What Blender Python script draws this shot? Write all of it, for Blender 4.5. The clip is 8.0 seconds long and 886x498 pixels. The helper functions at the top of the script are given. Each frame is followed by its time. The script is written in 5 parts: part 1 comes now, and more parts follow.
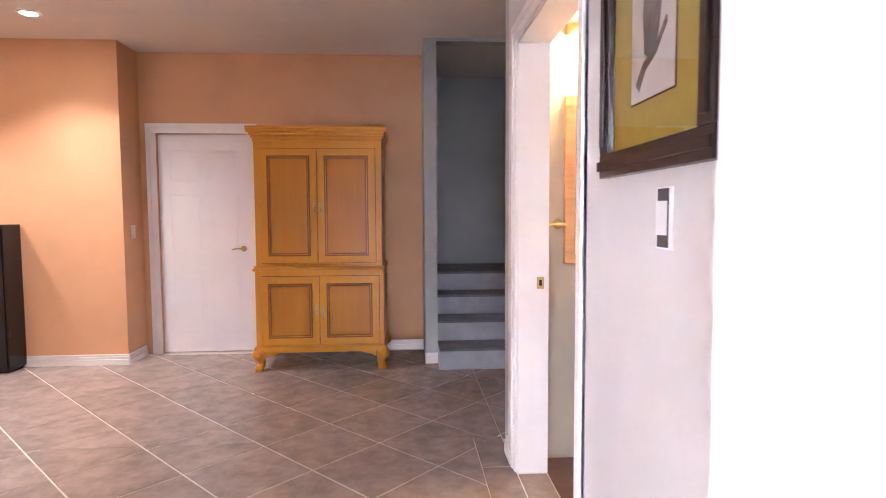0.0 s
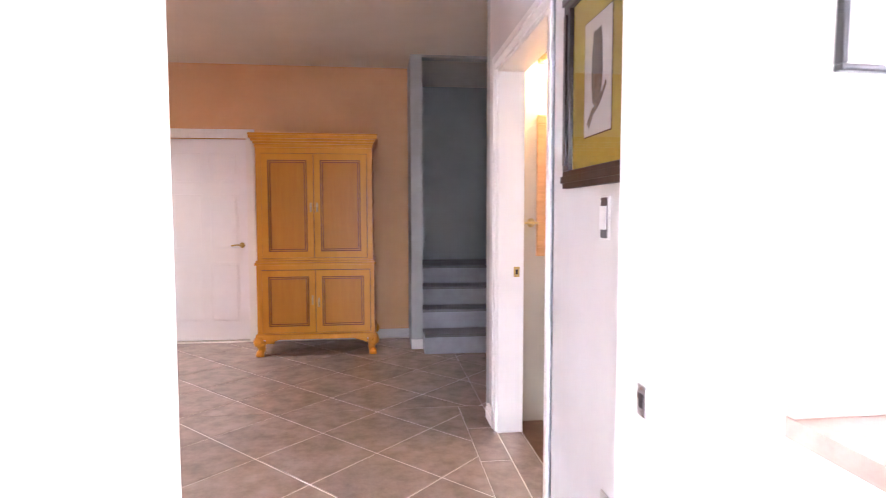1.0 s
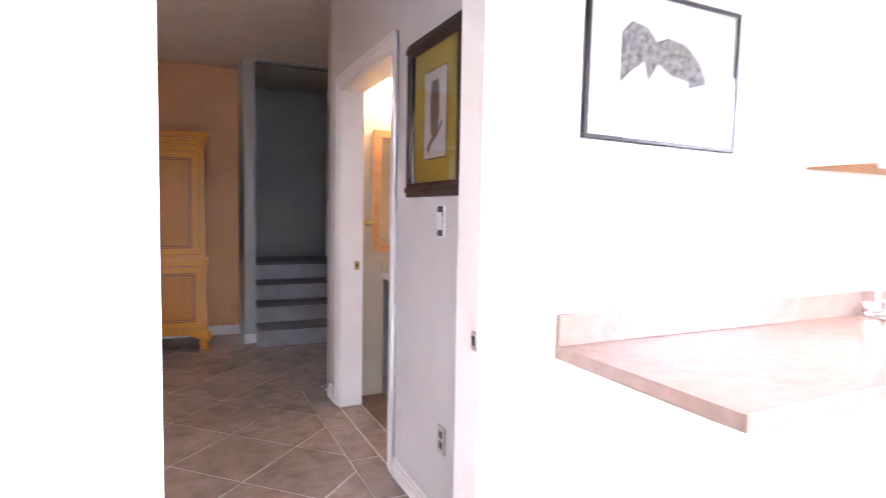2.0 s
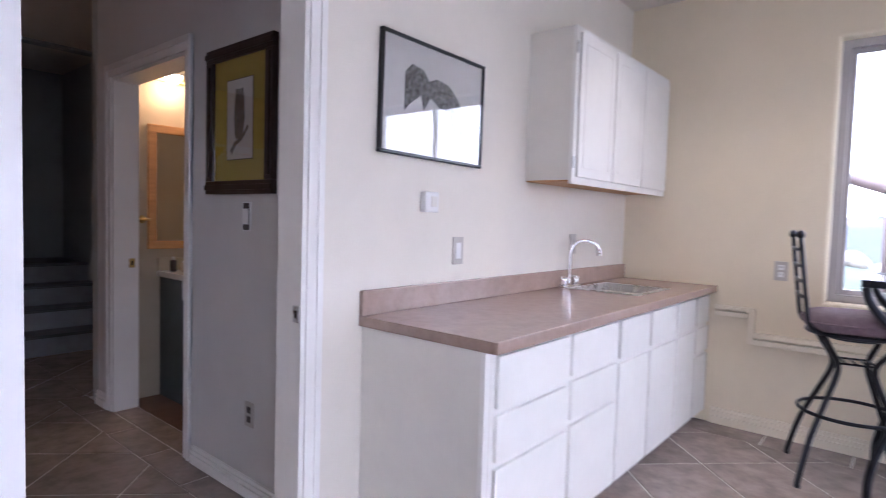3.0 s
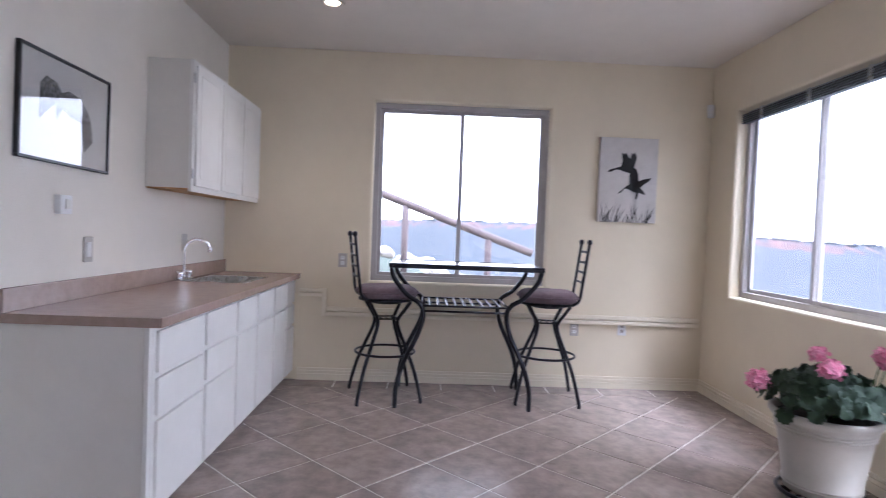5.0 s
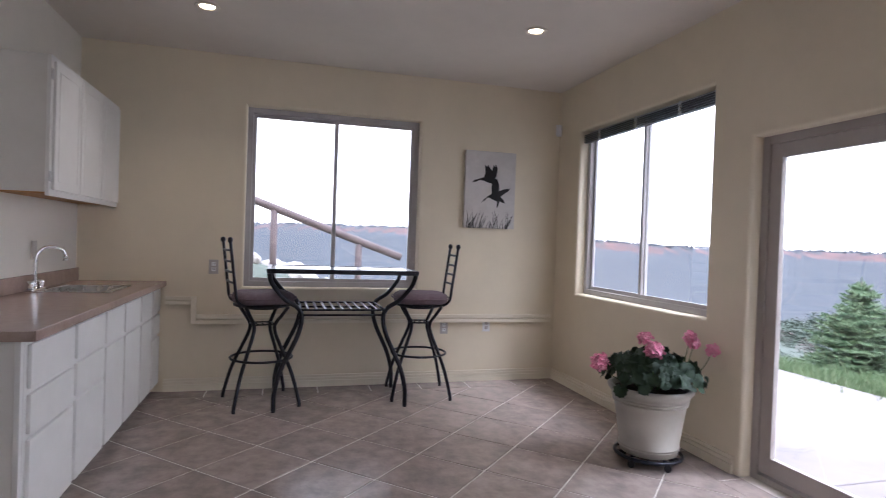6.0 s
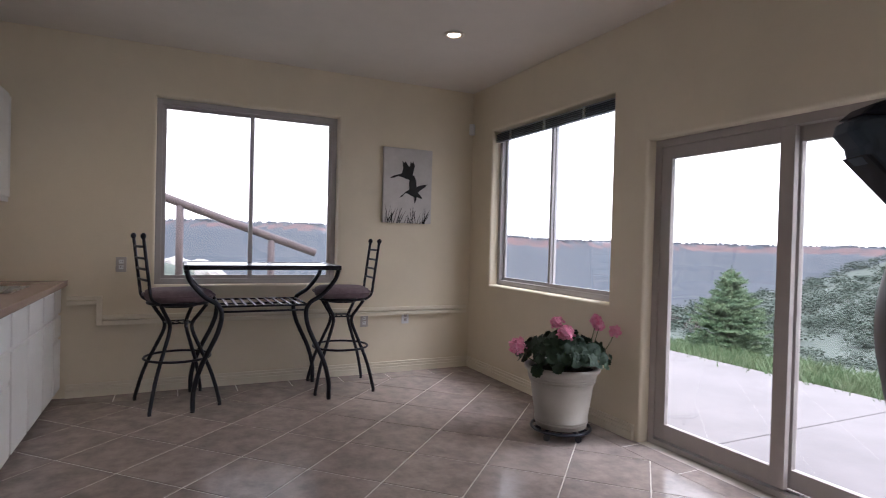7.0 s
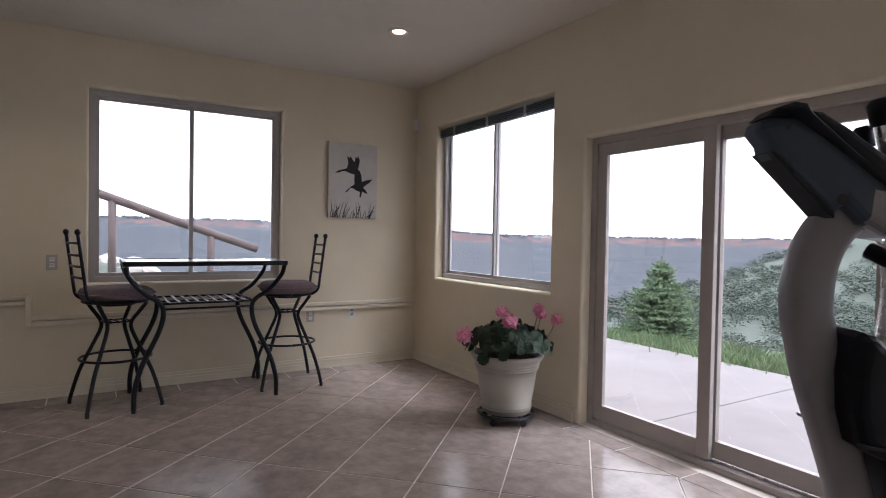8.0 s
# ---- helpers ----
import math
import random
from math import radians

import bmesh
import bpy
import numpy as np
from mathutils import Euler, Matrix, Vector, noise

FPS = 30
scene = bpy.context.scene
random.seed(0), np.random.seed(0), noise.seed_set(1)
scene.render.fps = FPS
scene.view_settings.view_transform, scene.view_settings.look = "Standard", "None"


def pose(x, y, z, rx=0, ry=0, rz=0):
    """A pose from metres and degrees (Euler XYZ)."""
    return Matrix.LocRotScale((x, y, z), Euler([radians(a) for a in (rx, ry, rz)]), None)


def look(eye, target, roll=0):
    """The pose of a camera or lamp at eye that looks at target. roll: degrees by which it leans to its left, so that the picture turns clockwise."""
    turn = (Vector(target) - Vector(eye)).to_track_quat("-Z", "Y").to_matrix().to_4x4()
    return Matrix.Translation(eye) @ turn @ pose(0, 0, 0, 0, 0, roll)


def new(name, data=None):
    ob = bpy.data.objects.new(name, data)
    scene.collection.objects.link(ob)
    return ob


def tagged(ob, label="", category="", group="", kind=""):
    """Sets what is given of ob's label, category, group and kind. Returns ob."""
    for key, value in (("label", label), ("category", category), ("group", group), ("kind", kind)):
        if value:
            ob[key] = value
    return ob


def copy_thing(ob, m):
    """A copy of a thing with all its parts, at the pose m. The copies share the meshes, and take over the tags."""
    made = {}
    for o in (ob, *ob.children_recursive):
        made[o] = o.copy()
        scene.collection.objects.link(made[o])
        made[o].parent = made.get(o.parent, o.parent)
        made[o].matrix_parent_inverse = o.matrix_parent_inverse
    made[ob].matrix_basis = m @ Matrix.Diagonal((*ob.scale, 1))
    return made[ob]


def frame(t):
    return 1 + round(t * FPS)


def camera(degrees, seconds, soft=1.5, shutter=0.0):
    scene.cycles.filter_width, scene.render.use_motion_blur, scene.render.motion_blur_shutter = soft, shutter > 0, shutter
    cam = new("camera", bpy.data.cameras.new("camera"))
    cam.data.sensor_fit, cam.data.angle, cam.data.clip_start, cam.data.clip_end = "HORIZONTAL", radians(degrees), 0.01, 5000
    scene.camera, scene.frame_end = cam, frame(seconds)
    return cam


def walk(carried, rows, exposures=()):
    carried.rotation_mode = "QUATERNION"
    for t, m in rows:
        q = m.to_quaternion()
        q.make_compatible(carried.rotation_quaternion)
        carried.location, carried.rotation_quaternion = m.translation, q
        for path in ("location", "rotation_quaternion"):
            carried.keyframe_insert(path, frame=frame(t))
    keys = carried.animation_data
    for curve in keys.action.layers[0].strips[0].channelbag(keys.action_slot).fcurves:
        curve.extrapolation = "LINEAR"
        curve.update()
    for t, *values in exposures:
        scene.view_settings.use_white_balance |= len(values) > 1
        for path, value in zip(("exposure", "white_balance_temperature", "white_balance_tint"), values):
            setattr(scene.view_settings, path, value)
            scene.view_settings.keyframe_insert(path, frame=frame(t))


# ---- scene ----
cam = camera(76.3, 8.0, soft=0.95, shutter=0.4)
PATH = [
    (0, (-0.546, -0.479, 1.309), (-0.418, 1.513, 1.183), -0.3),
    (0.5, (-0.571, -0.745, 1.306), (-0.445, 1.246, 1.176), -0.6),
    (1, (-0.69, -0.984, 1.314), (-0.467, 0.999, 1.185), -0.1),
    (1.2, (-0.732, -1.092, 1.319), (-0.409, 0.877, 1.193), 0.2),
    (2.3, (-1.114, -1.506, 1.336), (-0.026, 0.168, 1.214), 1.4),
    (2.5, (-1.198, -1.543, 1.316), (0.046, 0.019, 1.206), 1.7),
    (3, (-1.398, -1.668, 1.312), (0.131, -0.383, 1.206), 1.7),
    (3.5, (-1.663, -1.758, 1.303), (0.057, -0.741, 1.215), 1.9),
    (4, (-1.934, -1.769, 1.335), (-0.051, -1.101, 1.24), 2.3),
    (4.5, (-2.127, -1.789, 1.329), (-0.149, -1.503, 1.257), 2.3),
    (5, (-2.264, -1.733, 1.318), (-0.266, -1.798, 1.262), 2.2),
    (5.2, (-2.31, -1.727, 1.286), (-0.317, -1.896, 1.251), 1.9),
    (6.3, (-2.513, -1.511, 1.339), (-0.628, -2.179, 1.305), 2.0),
    (6.5, (-2.53, -1.472, 1.335), (-0.671, -2.209, 1.299), 1.8),
    (7, (-2.57, -1.4, 1.311), (-0.766, -2.264, 1.281), 1.5),
    (7.5, (-2.603, -1.355, 1.302), (-0.85, -2.318, 1.268), 1.2),
    (8, (-2.629, -1.325, 1.295), (-0.924, -2.37, 1.254), 1.0),
]
walk(cam, [(t, look(eye, target, roll)) for t, eye, target, roll in PATH],
     [(0, 5.5, 5250, 24), (1.0, 5.55, 5250, 24), (2.3, 4.45, 5200, 23), (2.5, 4.1, 5150, 23), (3.0, 2.98, 4950, 23), (3.5, 2.83, 4850, 23), (4.5, 2.6, 4850, 22), (5.2, 2.26, 5000, 19), (6.5, 1.6, 5300, 18), (8, 1.34, 5450, 17)])

# ---- world and lights ----
world = bpy.data.worlds.new("sky")
scene.world = world
world.use_nodes = True
wn, wl = world.node_tree.nodes, world.node_tree.links
sky = wn.new("ShaderNodeTexSky")
sky.sky_type, sky.sun_disc = "NISHITA", False
sky.sun_elevation, sky.sun_rotation = radians(50), radians(200)
sky.air_density, sky.dust_density = 1.5, 6.0
cloud = wn.new("ShaderNodeMixRGB")
cloud.inputs[0].default_value = 0.85
cloud.inputs[2].default_value = (13.5, 12.6, 11.2, 1)
wl.new(sky.outputs[0], cloud.inputs[1])
wl.new(cloud.outputs[0], wn["Background"].inputs[0])
wn["Background"].inputs[1].default_value = 0.12

sun = new("sun", bpy.data.lights.new("sun", "SUN"))
sun.data.energy, sun.data.angle, sun.data.color = 0.9, radians(20), (1.0, 0.95, 0.88)
sun.matrix_world = look((0, 0, 0), (0.5, 0.9, -1.6))


def spot_lamp(x, y, z, watts, colour=(1.0, 0.77, 0.52), spread=120):
    lamp = new("lamp_light", bpy.data.lights.new("lamp_light", "SPOT"))
    lamp.data.energy, lamp.data.color = watts, colour
    lamp.data.spot_size, lamp.data.spot_blend, lamp.data.shadow_soft_size = radians(spread), 0.9, 0.05
    lamp.matrix_world = look((x, y, z), (x, y, 0))
    return lamp


CEIL, HCEIL = 2.855, 2.795
LAMPS_KITCHEN = [(1.24, -3.27), (1.63, -1.05)]
LAMPS_HALL = [(-3.3, 3.95), (-4.6, 3.95), (-3.3, 1.6), (-4.6, 1.6)]
for lx, ly in LAMPS_KITCHEN:
    spot_lamp(lx, ly, CEIL - 0.03, 6)
for lx, ly in LAMPS_HALL:
    spot_lamp(lx, ly, HCEIL - 0.03, 5.0, (1.0, 0.80, 0.58), 114)

# ---- materials ----


def material(name, colour, rough=0.6, metal=0.0, vary=0.06, scale=6.0, bump=0.0, bump_scale=60.0, second=None, per_piece=0.0, stretch=None, coat=0.0, specular=0.5):
    m = bpy.data.materials.new(name)
    m.use_nodes = True
    n, l = m.node_tree.nodes, m.node_tree.links
    b = n["Principled BSDF"]
    b.inputs["Metallic"].default_value = metal
    b.inputs["Coat Weight"].default_value = coat
    b.inputs["Specular IOR Level"].default_value = specular
    tc = n.new("ShaderNodeTexCoord")
    mp = n.new("ShaderNodeMapping")
    if stretch:
        mp.inputs["Scale"].default_value = stretch
    l.new(tc.outputs["Object"], mp.inputs["Vector"])
    if per_piece:
        spread, seedv = n.new("ShaderNodeCombineXYZ"), n.new("ShaderNodeObjectInfo")
        far = n.new("ShaderNodeMath")
        far.operation = "MULTIPLY"
        far.inputs[1].default_value = 37.0
        l.new(seedv.outputs["Random"], far.inputs[0])
        for k in range(3):
            l.new(far.outputs[0], spread.inputs[k])
        l.new(spread.outputs[0], mp.inputs["Location"])
    big = n.new("ShaderNodeTexNoise")
    big.inputs["Scale"].default_value, big.inputs["Detail"].default_value, big.inputs["Roughness"].default_value = scale, 6, 0.65
    l.new(mp.outputs[0], big.inputs["Vector"])
    ramp = n.new("ShaderNodeMixRGB")
    other = second or tuple(c * (1 - vary * 2.5) for c in colour)
    ramp.inputs[1].default_value, ramp.inputs[2].default_value = (*colour, 1), (*other, 1)
    mr = n.new("ShaderNodeMapRange")
    mr.inputs["From Min"].default_value, mr.inputs["From Max"].default_value = 0.35, 0.68
    l.new(big.outputs[0], mr.inputs["Value"])
    l.new(mr.outputs[0], ramp.inputs[0])
    last = ramp.outputs[0]
    if per_piece:
        info = n.new("ShaderNodeObjectInfo")
        hsv = n.new("ShaderNodeHueSaturation")
        vr = n.new("ShaderNodeMapRange")
        vr.inputs["To Min"].default_value, vr.inputs["To Max"].default_value = 1 - per_piece, 1 + per_piece
        l.new(info.outputs["Random"], vr.inputs["Value"])
        l.new(vr.outputs[0], hsv.inputs["Value"])
        l.new(last, hsv.inputs["Color"])
        last = hsv.outputs[0]
    l.new(last, b.inputs["Base Color"])
    rr = n.new("ShaderNodeMapRange")
    rr.inputs["To Min"].default_value, rr.inputs["To Max"].default_value = max(rough - 0.07, 0.02), min(rough + 0.07, 1)
    l.new(big.outputs[0], rr.inputs["Value"])
    l.new(rr.outputs[0], b.inputs["Roughness"])
    if bump:
        fine = n.new("ShaderNodeTexNoise")
        fine.inputs["Scale"].default_value, fine.inputs["Detail"].default_value = bump_scale, 4
        l.new(mp.outputs[0], fine.inputs["Vector"])
        bm_ = n.new("ShaderNodeBump")
        bm_.inputs["Strength"].default_value, bm_.inputs["Distance"].default_value = bump, 0.01
        l.new(fine.outputs[0], bm_.inputs["Height"])
        l.new(bm_.outputs[0], b.inputs["Normal"])
    return m


def glass_material(name, tint=(1, 1, 1)):
    m = bpy.data.materials.new(name)
    m.use_nodes = True
    b = m.node_tree.nodes["Principled BSDF"]
    b.inputs["Base Color"].default_value = (*tint, 1)
    b.inputs["Roughness"].default_value, b.inputs["IOR"].default_value = 0.0, 1.45
    b.inputs["Transmission Weight"].default_value = 1.0
    return m


def glow_material(name, colour, strength):
    m = bpy.data.materials.new(name)
    m.use_nodes = True
    b = m.node_tree.nodes["Principled BSDF"]
    b.inputs["Base Color"].default_value = (0.9, 0.9, 0.88, 1)
    b.inputs["Emission Color"].default_value, b.inputs["Emission Strength"].default_value = (*colour, 1), strength
    return m


M_CREAM = material("cream_wall_paint", (0.765, 0.685, 0.525), 0.75, vary=0.03, scale=1.5, bump=0.12, bump_scale=120)
# The cream paint made whiter: the partition's cooler daylight is in this colour.
M_PARTITION = material("cool_lit_wall_paint", (0.75, 0.71, 0.635), 0.75, vary=0.03, scale=1.5, bump=0.12, bump_scale=120)
M_CEIL = material("ceiling_paint", (0.73, 0.675, 0.60), 0.85, vary=0.03, scale=1.5, bump=0.15, bump_scale=90)
M_ORANGE = material("tan_wall_paint", (0.68, 0.39, 0.205), 0.7, vary=0.05, scale=1.2, bump=0.12, bump_scale=120)
M_HALLWHITE = material("pale_wall_paint", (0.62, 0.61, 0.60), 0.7, vary=0.03, scale=1.5, bump=0.12, bump_scale=120)
M_STAIRWALL = material("grey_green_wall_paint", (0.40, 0.42, 0.42), 0.75, vary=0.05, scale=1.5, bump=0.12, bump_scale=120)
M_CREAMTRIM = material("cream_trim_paint", (0.80, 0.73, 0.59), 0.5, vary=0.03, scale=3)
M_TRIM = material("white_trim_paint", (0.80, 0.79, 0.77), 0.4, vary=0.02, scale=3)
M_DOOR = material("white_door_paint", (0.80, 0.80, 0.82), 0.42, vary=0.02, scale=3, bump=0.05, bump_scale=200)
M_TILE = material("floor_tile", (0.365, 0.303, 0.268), 0.20, vary=0.12, scale=8, second=(0.235, 0.195, 0.177), bump=0.03, bump_scale=25, per_piece=0.07, specular=0.36)
M_GROUT = material("grout", (0.66, 0.60, 0.53), 0.9, vary=0.08, scale=12)
M_STAIR = material("grey_stair_paint", (0.33, 0.345, 0.38), 0.5, vary=0.08, scale=6)
M_TREAD = material("dark_grey_tread_paint", (0.13, 0.135, 0.15), 0.5, vary=0.10, scale=6)
M_WOOD = material("honey_oak", (0.61, 0.268, 0.014), 0.38, scale=3.5, second=(0.56, 0.228, 0.012), bump=0.04, bump_scale=60, stretch=(7, 7, 0.7), specular=0.35)
M_WOODDARK = material("honey_oak_panel", (0.47, 0.188, 0.012), 0.36, scale=3.5, second=(0.43, 0.162, 0.010), bump=0.04, bump_scale=60, stretch=(7, 7, 0.7), specular=0.35)
M_WOODLINE = material("dark_oak_moulding", (0.27, 0.095, 0.009), 0.36, vary=0.1, scale=6, coat=0.1)
M_BRASS = material("antique_brass", (0.55, 0.40, 0.16), 0.3, metal=1.0, vary=0.1, scale=30)
M_CHROME = material("chrome", (0.82, 0.83, 0.85), 0.08, metal=1.0, vary=0.02, scale=30)
M_STEEL = material("brushed_steel", (0.62, 0.62, 0.62), 0.28, metal=1.0, vary=0.05, scale=30)
M_CAB = material("white_cabinet_paint", (0.80, 0.79, 0.76), 0.42, vary=0.02, scale=4)
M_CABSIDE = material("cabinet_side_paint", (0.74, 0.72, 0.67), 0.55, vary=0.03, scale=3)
M_RAWWOOD = material("raw_plywood", (0.55, 0.30, 0.12), 0.6, vary=0.1, scale=4, stretch=(1, 8, 8))
M_COUNTER = material("beige_laminate", (0.40, 0.30, 0.25), 0.22, vary=0.1, scale=18, second=(0.33, 0.245, 0.205))
M_IRON = material("dark_iron", (0.022, 0.023, 0.032), 0.38, metal=0.6, vary=0.15, scale=20, bump=0.05, bump_scale=150)
M_CUSHION = material("mauve_fabric", (0.20, 0.145, 0.165), 0.85, vary=0.1, scale=25, bump=0.3, bump_scale=350)
M_TABLETOP = material("slate_tabletop", (0.16, 0.17, 0.20), 0.15, vary=0.2, scale=8)
M_POT = material("cream_glazed_pot", (0.41, 0.385, 0.33), 0.4, vary=0.05, scale=5)
M_SOIL = material("potting_soil", (0.035, 0.025, 0.018), 0.95, vary=0.3, scale=40, bump=0.6, bump_scale=80)
M_LEAF = material("geranium_leaf", (0.020, 0.050, 0.018), 0.62, vary=0.2, scale=20, second=(0.010, 0.030, 0.013))
M_STEM = material("green_stem", (0.09, 0.16, 0.05), 0.6, vary=0.1, scale=20)
M_PETAL = material("pink_petal", (0.82, 0.22, 0.40), 0.6, vary=0.15, scale=40, second=(0.88, 0.48, 0.60))
M_WINFRAME = material("bronze_grey_aluminium", (0.48, 0.46, 0.46), 0.42, metal=0.1, vary=0.04, scale=6)
M_SLIDER = material("taupe_vinyl", (0.42, 0.38, 0.35), 0.45, vary=0.03, scale=6)
M_BLIND = material("dark_blind_slats", (0.075, 0.075, 0.095), 0.3, vary=0.1, scale=10)
M_BLACK = material("black_paint", (0.012, 0.011, 0.014), 0.35, vary=0.1, scale=10)
M_FRAMEBROWN = material("dark_walnut_frame", (0.030, 0.020, 0.022), 0.32, vary=0.15, scale=10, coat=0.3)
M_MAT = material("olive_yellow_mat", (0.50, 0.40, 0.07), 0.85, vary=0.04, scale=30)
M_PAPER = material("white_paper", (0.78, 0.77, 0.76), 0.9, vary=0.02, scale=20)
M_INK = material("grey_ink", (0.26, 0.26, 0.27), 0.9, vary=0.3, scale=50)
M_PALEINK = material("pale_grey_ink", (0.40, 0.40, 0.41), 0.9, vary=0.35, scale=45)
M_BLACKINK = material("black_ink", (0.02, 0.02, 0.022), 0.8, vary=0.1, scale=50)
M_CANVAS = material("pale_canvas", (0.60, 0.57, 0.55), 0.9, vary=0.05, scale=8, bump=0.1, bump_scale=400)
M_PLASTIC = material("white_plastic", (0.76, 0.76, 0.76), 0.4, vary=0.02, scale=10)
M_DARKPLASTIC = material("dark_plate", (0.06, 0.05, 0.06), 0.4, vary=0.1, scale=10)
M_BEIGEPLASTIC = material("beige_plastic", (0.60, 0.55, 0.46), 0.45, vary=0.03, scale=10)
M_GREYPLATE = material("grey_plate", (0.48, 0.45, 0.42), 0.45, vary=0.05, scale=10)
M_GYM = material("pewter_gym_paint", (0.25, 0.238, 0.262), 0.38, metal=0.0, vary=0.04, scale=6, coat=0.3)
M_GYMDARK = material("navy_black_plastic", (0.006, 0.008, 0.016), 0.5, vary=0.1, scale=10, specular=0.2)
M_GYMBLUE = material("blue_grey_plastic", (0.046, 0.066, 0.098), 0.45, vary=0.06, scale=10, specular=0.3)
M_TELLY = material("black_gloss_plastic", (0.012, 0.012, 0.016), 0.25, vary=0.1, scale=10)
M_CONCRETE = material("terrace_concrete", (0.205, 0.188, 0.19), 0.85, vary=0.06, scale=1.2, bump=0.15, bump_scale=40)
M_GRASSLAND = material("scrub_ground", (0.042, 0.058, 0.046), 0.95, scale=2.2, second=(0.074, 0.092, 0.072), bump=0.6, bump_scale=3)
# Blue distance haze is mixed into this base colour of the far slopes.
M_FARHAZE = material("hazed_far_hillside", (0.034, 0.044, 0.058), 0.95, scale=0.10, second=(0.056, 0.062, 0.072), bump=0.5, bump_scale=0.2)
M_CLIFF = material("red_sandstone", (0.135, 0.078, 0.074), 0.95, scale=0.09, second=(0.056, 0.052, 0.060), bump=0.8, bump_scale=0.3)
M_GRASS = material("grass_blade", (0.085, 0.150, 0.060), 0.7, scale=3, second=(0.19, 0.235, 0.125))
M_BUSH = material("juniper_leaf", (0.062, 0.082, 0.068), 0.95, scale=0.35, second=(0.092, 0.112, 0.090), specular=0.1)
M_SPRUCE = material("spruce_needle", (0.085, 0.150, 0.080), 0.75, scale=7, second=(0.19, 0.255, 0.13))
M_BARK = material("bark", (0.12, 0.085, 0.06), 0.9, vary=0.2, scale=20, bump=0.5, bump_scale=40)
M_LOG = material("weathered_log", (0.135, 0.105, 0.108), 0.85, vary=0.12, scale=6, bump=0.3, bump_scale=40)
M_ROCK = material("pale_rock", (0.46, 0.43, 0.40), 0.9, vary=0.15, scale=4, bump=0.5, bump_scale=20)
M_GLASS = glass_material("window_glass")
M_PICGLASS = glass_material("picture_glass")
M_MIRROR = material("mirror", (0.88, 0.88, 0.88), 0.02, metal=1.0, vary=0.0)
M_LAMPGLOW = glow_material("lamp_glow", (1.0, 0.76, 0.44), 4)
M_BATHGLOW = glow_material("bath_lamp_glow", (1.0, 0.74, 0.40), 1.6)
M_VANITY = material("dark_vanity_paint", (0.10, 0.12, 0.135), 0.5, vary=0.06, scale=6)
M_BATHFLOOR = material("red_brown_floor", (0.17, 0.085, 0.05), 0.35, vary=0.15, scale=5)
M_BATHWALL = material("bath_wall_paint", (0.47, 0.41, 0.31), 0.7, vary=0.03, scale=2, bump=0.1, bump_scale=120)
M_PORCELAIN = material("white_porcelain", (0.82, 0.82, 0.82), 0.15, vary=0.01)
M_TOWEL = material("white_towel", (0.78, 0.76, 0.73), 0.95, vary=0.05, scale=40, bump=0.5, bump_scale=250)

# ---- mesh helpers ----


def box(bm, x0, x1, y0, y1, z0, z1, bevel=0.0):
    vs = [bm.verts.new((x, y, z)) for z in (z0, z1) for y in (y0, y1) for x in (x0, x1)]
    fs = [bm.faces.new([vs[i] for i in f]) for f in ((0, 2, 3, 1), (4, 5, 7, 6), (0, 1, 5, 4), (2, 6, 7, 3), (0, 4, 6, 2), (1, 3, 7, 5))]
    if bevel:
        es = list({e for f in fs for e in f.edges})
        bmesh.ops.bevel(bm, geom=es, offset=bevel, segments=2, affect="EDGES", profile=0.6)
    return bm


def boxm(x0, x1, y0, y1, z0, z1, bevel=0.0):
    return box(bmesh.new(), min(x0, x1), max(x0, x1), min(y0, y1), max(y0, y1), min(z0, z1), max(z0, z1), bevel)


def tube(bm, pts, r, seg=8, cap=True):
    """A round bar along a line of points; r is one radius or one for each point."""
    pts = [Vector(p) for p in pts]
    rs = r if isinstance(r, (list, tuple)) else [r] * len(pts)
    rings, side = [], None
    for i, p in enumerate(pts):
        d = (pts[min(i + 1, len(pts) - 1)] - pts[max(i - 1, 0)]).normalized()
        if side is None:
            side = d.orthogonal().normalized()
        side = (side - d * side.dot(d)).normalized()
        up = d.cross(side)
        rings.append([bm.verts.new(p + (side * math.cos(a) + up * math.sin(a)) * rs[i]) for a in (2 * math.pi * k / seg for k in range(seg))])
    for a, b in zip(rings, rings[1:]):
        for k in range(seg):
            f = bm.faces.new((a[k], a[(k + 1) % seg], b[(k + 1) % seg], b[k]))
            f.smooth = True
    if cap:
        bm.faces.new(rings[0][::-1])
        bm.faces.new(rings[-1])
    return bm


def curve_points(ctrl, n=8):
    """A smooth line through the control points."""
    c = [Vector(p) for p in ctrl]
    c = [c[0] * 2 - c[1]] + c + [c[-1] * 2 - c[-2]]
    out = []
    for i in range(1, len(c) - 2):
        for k in range(n):
            t = k / n
            out.append(0.5 * ((2 * c[i]) + (c[i + 1] - c[i - 1]) * t + (2 * c[i - 1] - 5 * c[i] + 4 * c[i + 1] - c[i + 2]) * t * t + (3 * c[i] - c[i - 1] - 3 * c[i + 1] + c[i + 2]) * t ** 3))
    return out + [c[-2]]


def lathe(bm, profile, seg=32, x=0.0, y=0.0, smooth=True, cap=True):
    rings = [[bm.verts.new((x + r * math.cos(2 * math.pi * k / seg), y + r * math.sin(2 * math.pi * k / seg), z)) for k in range(seg)] for r, z in profile]
    for a, b in zip(rings, rings[1:]):
        for k in range(seg):
            f = bm.faces.new((a[k], a[(k + 1) % seg], b[(k + 1) % seg], b[k]))
            f.smooth = smooth
    if cap:
        bm.faces.new(rings[0][::-1])
        bm.faces.new(rings[-1])
    return bm


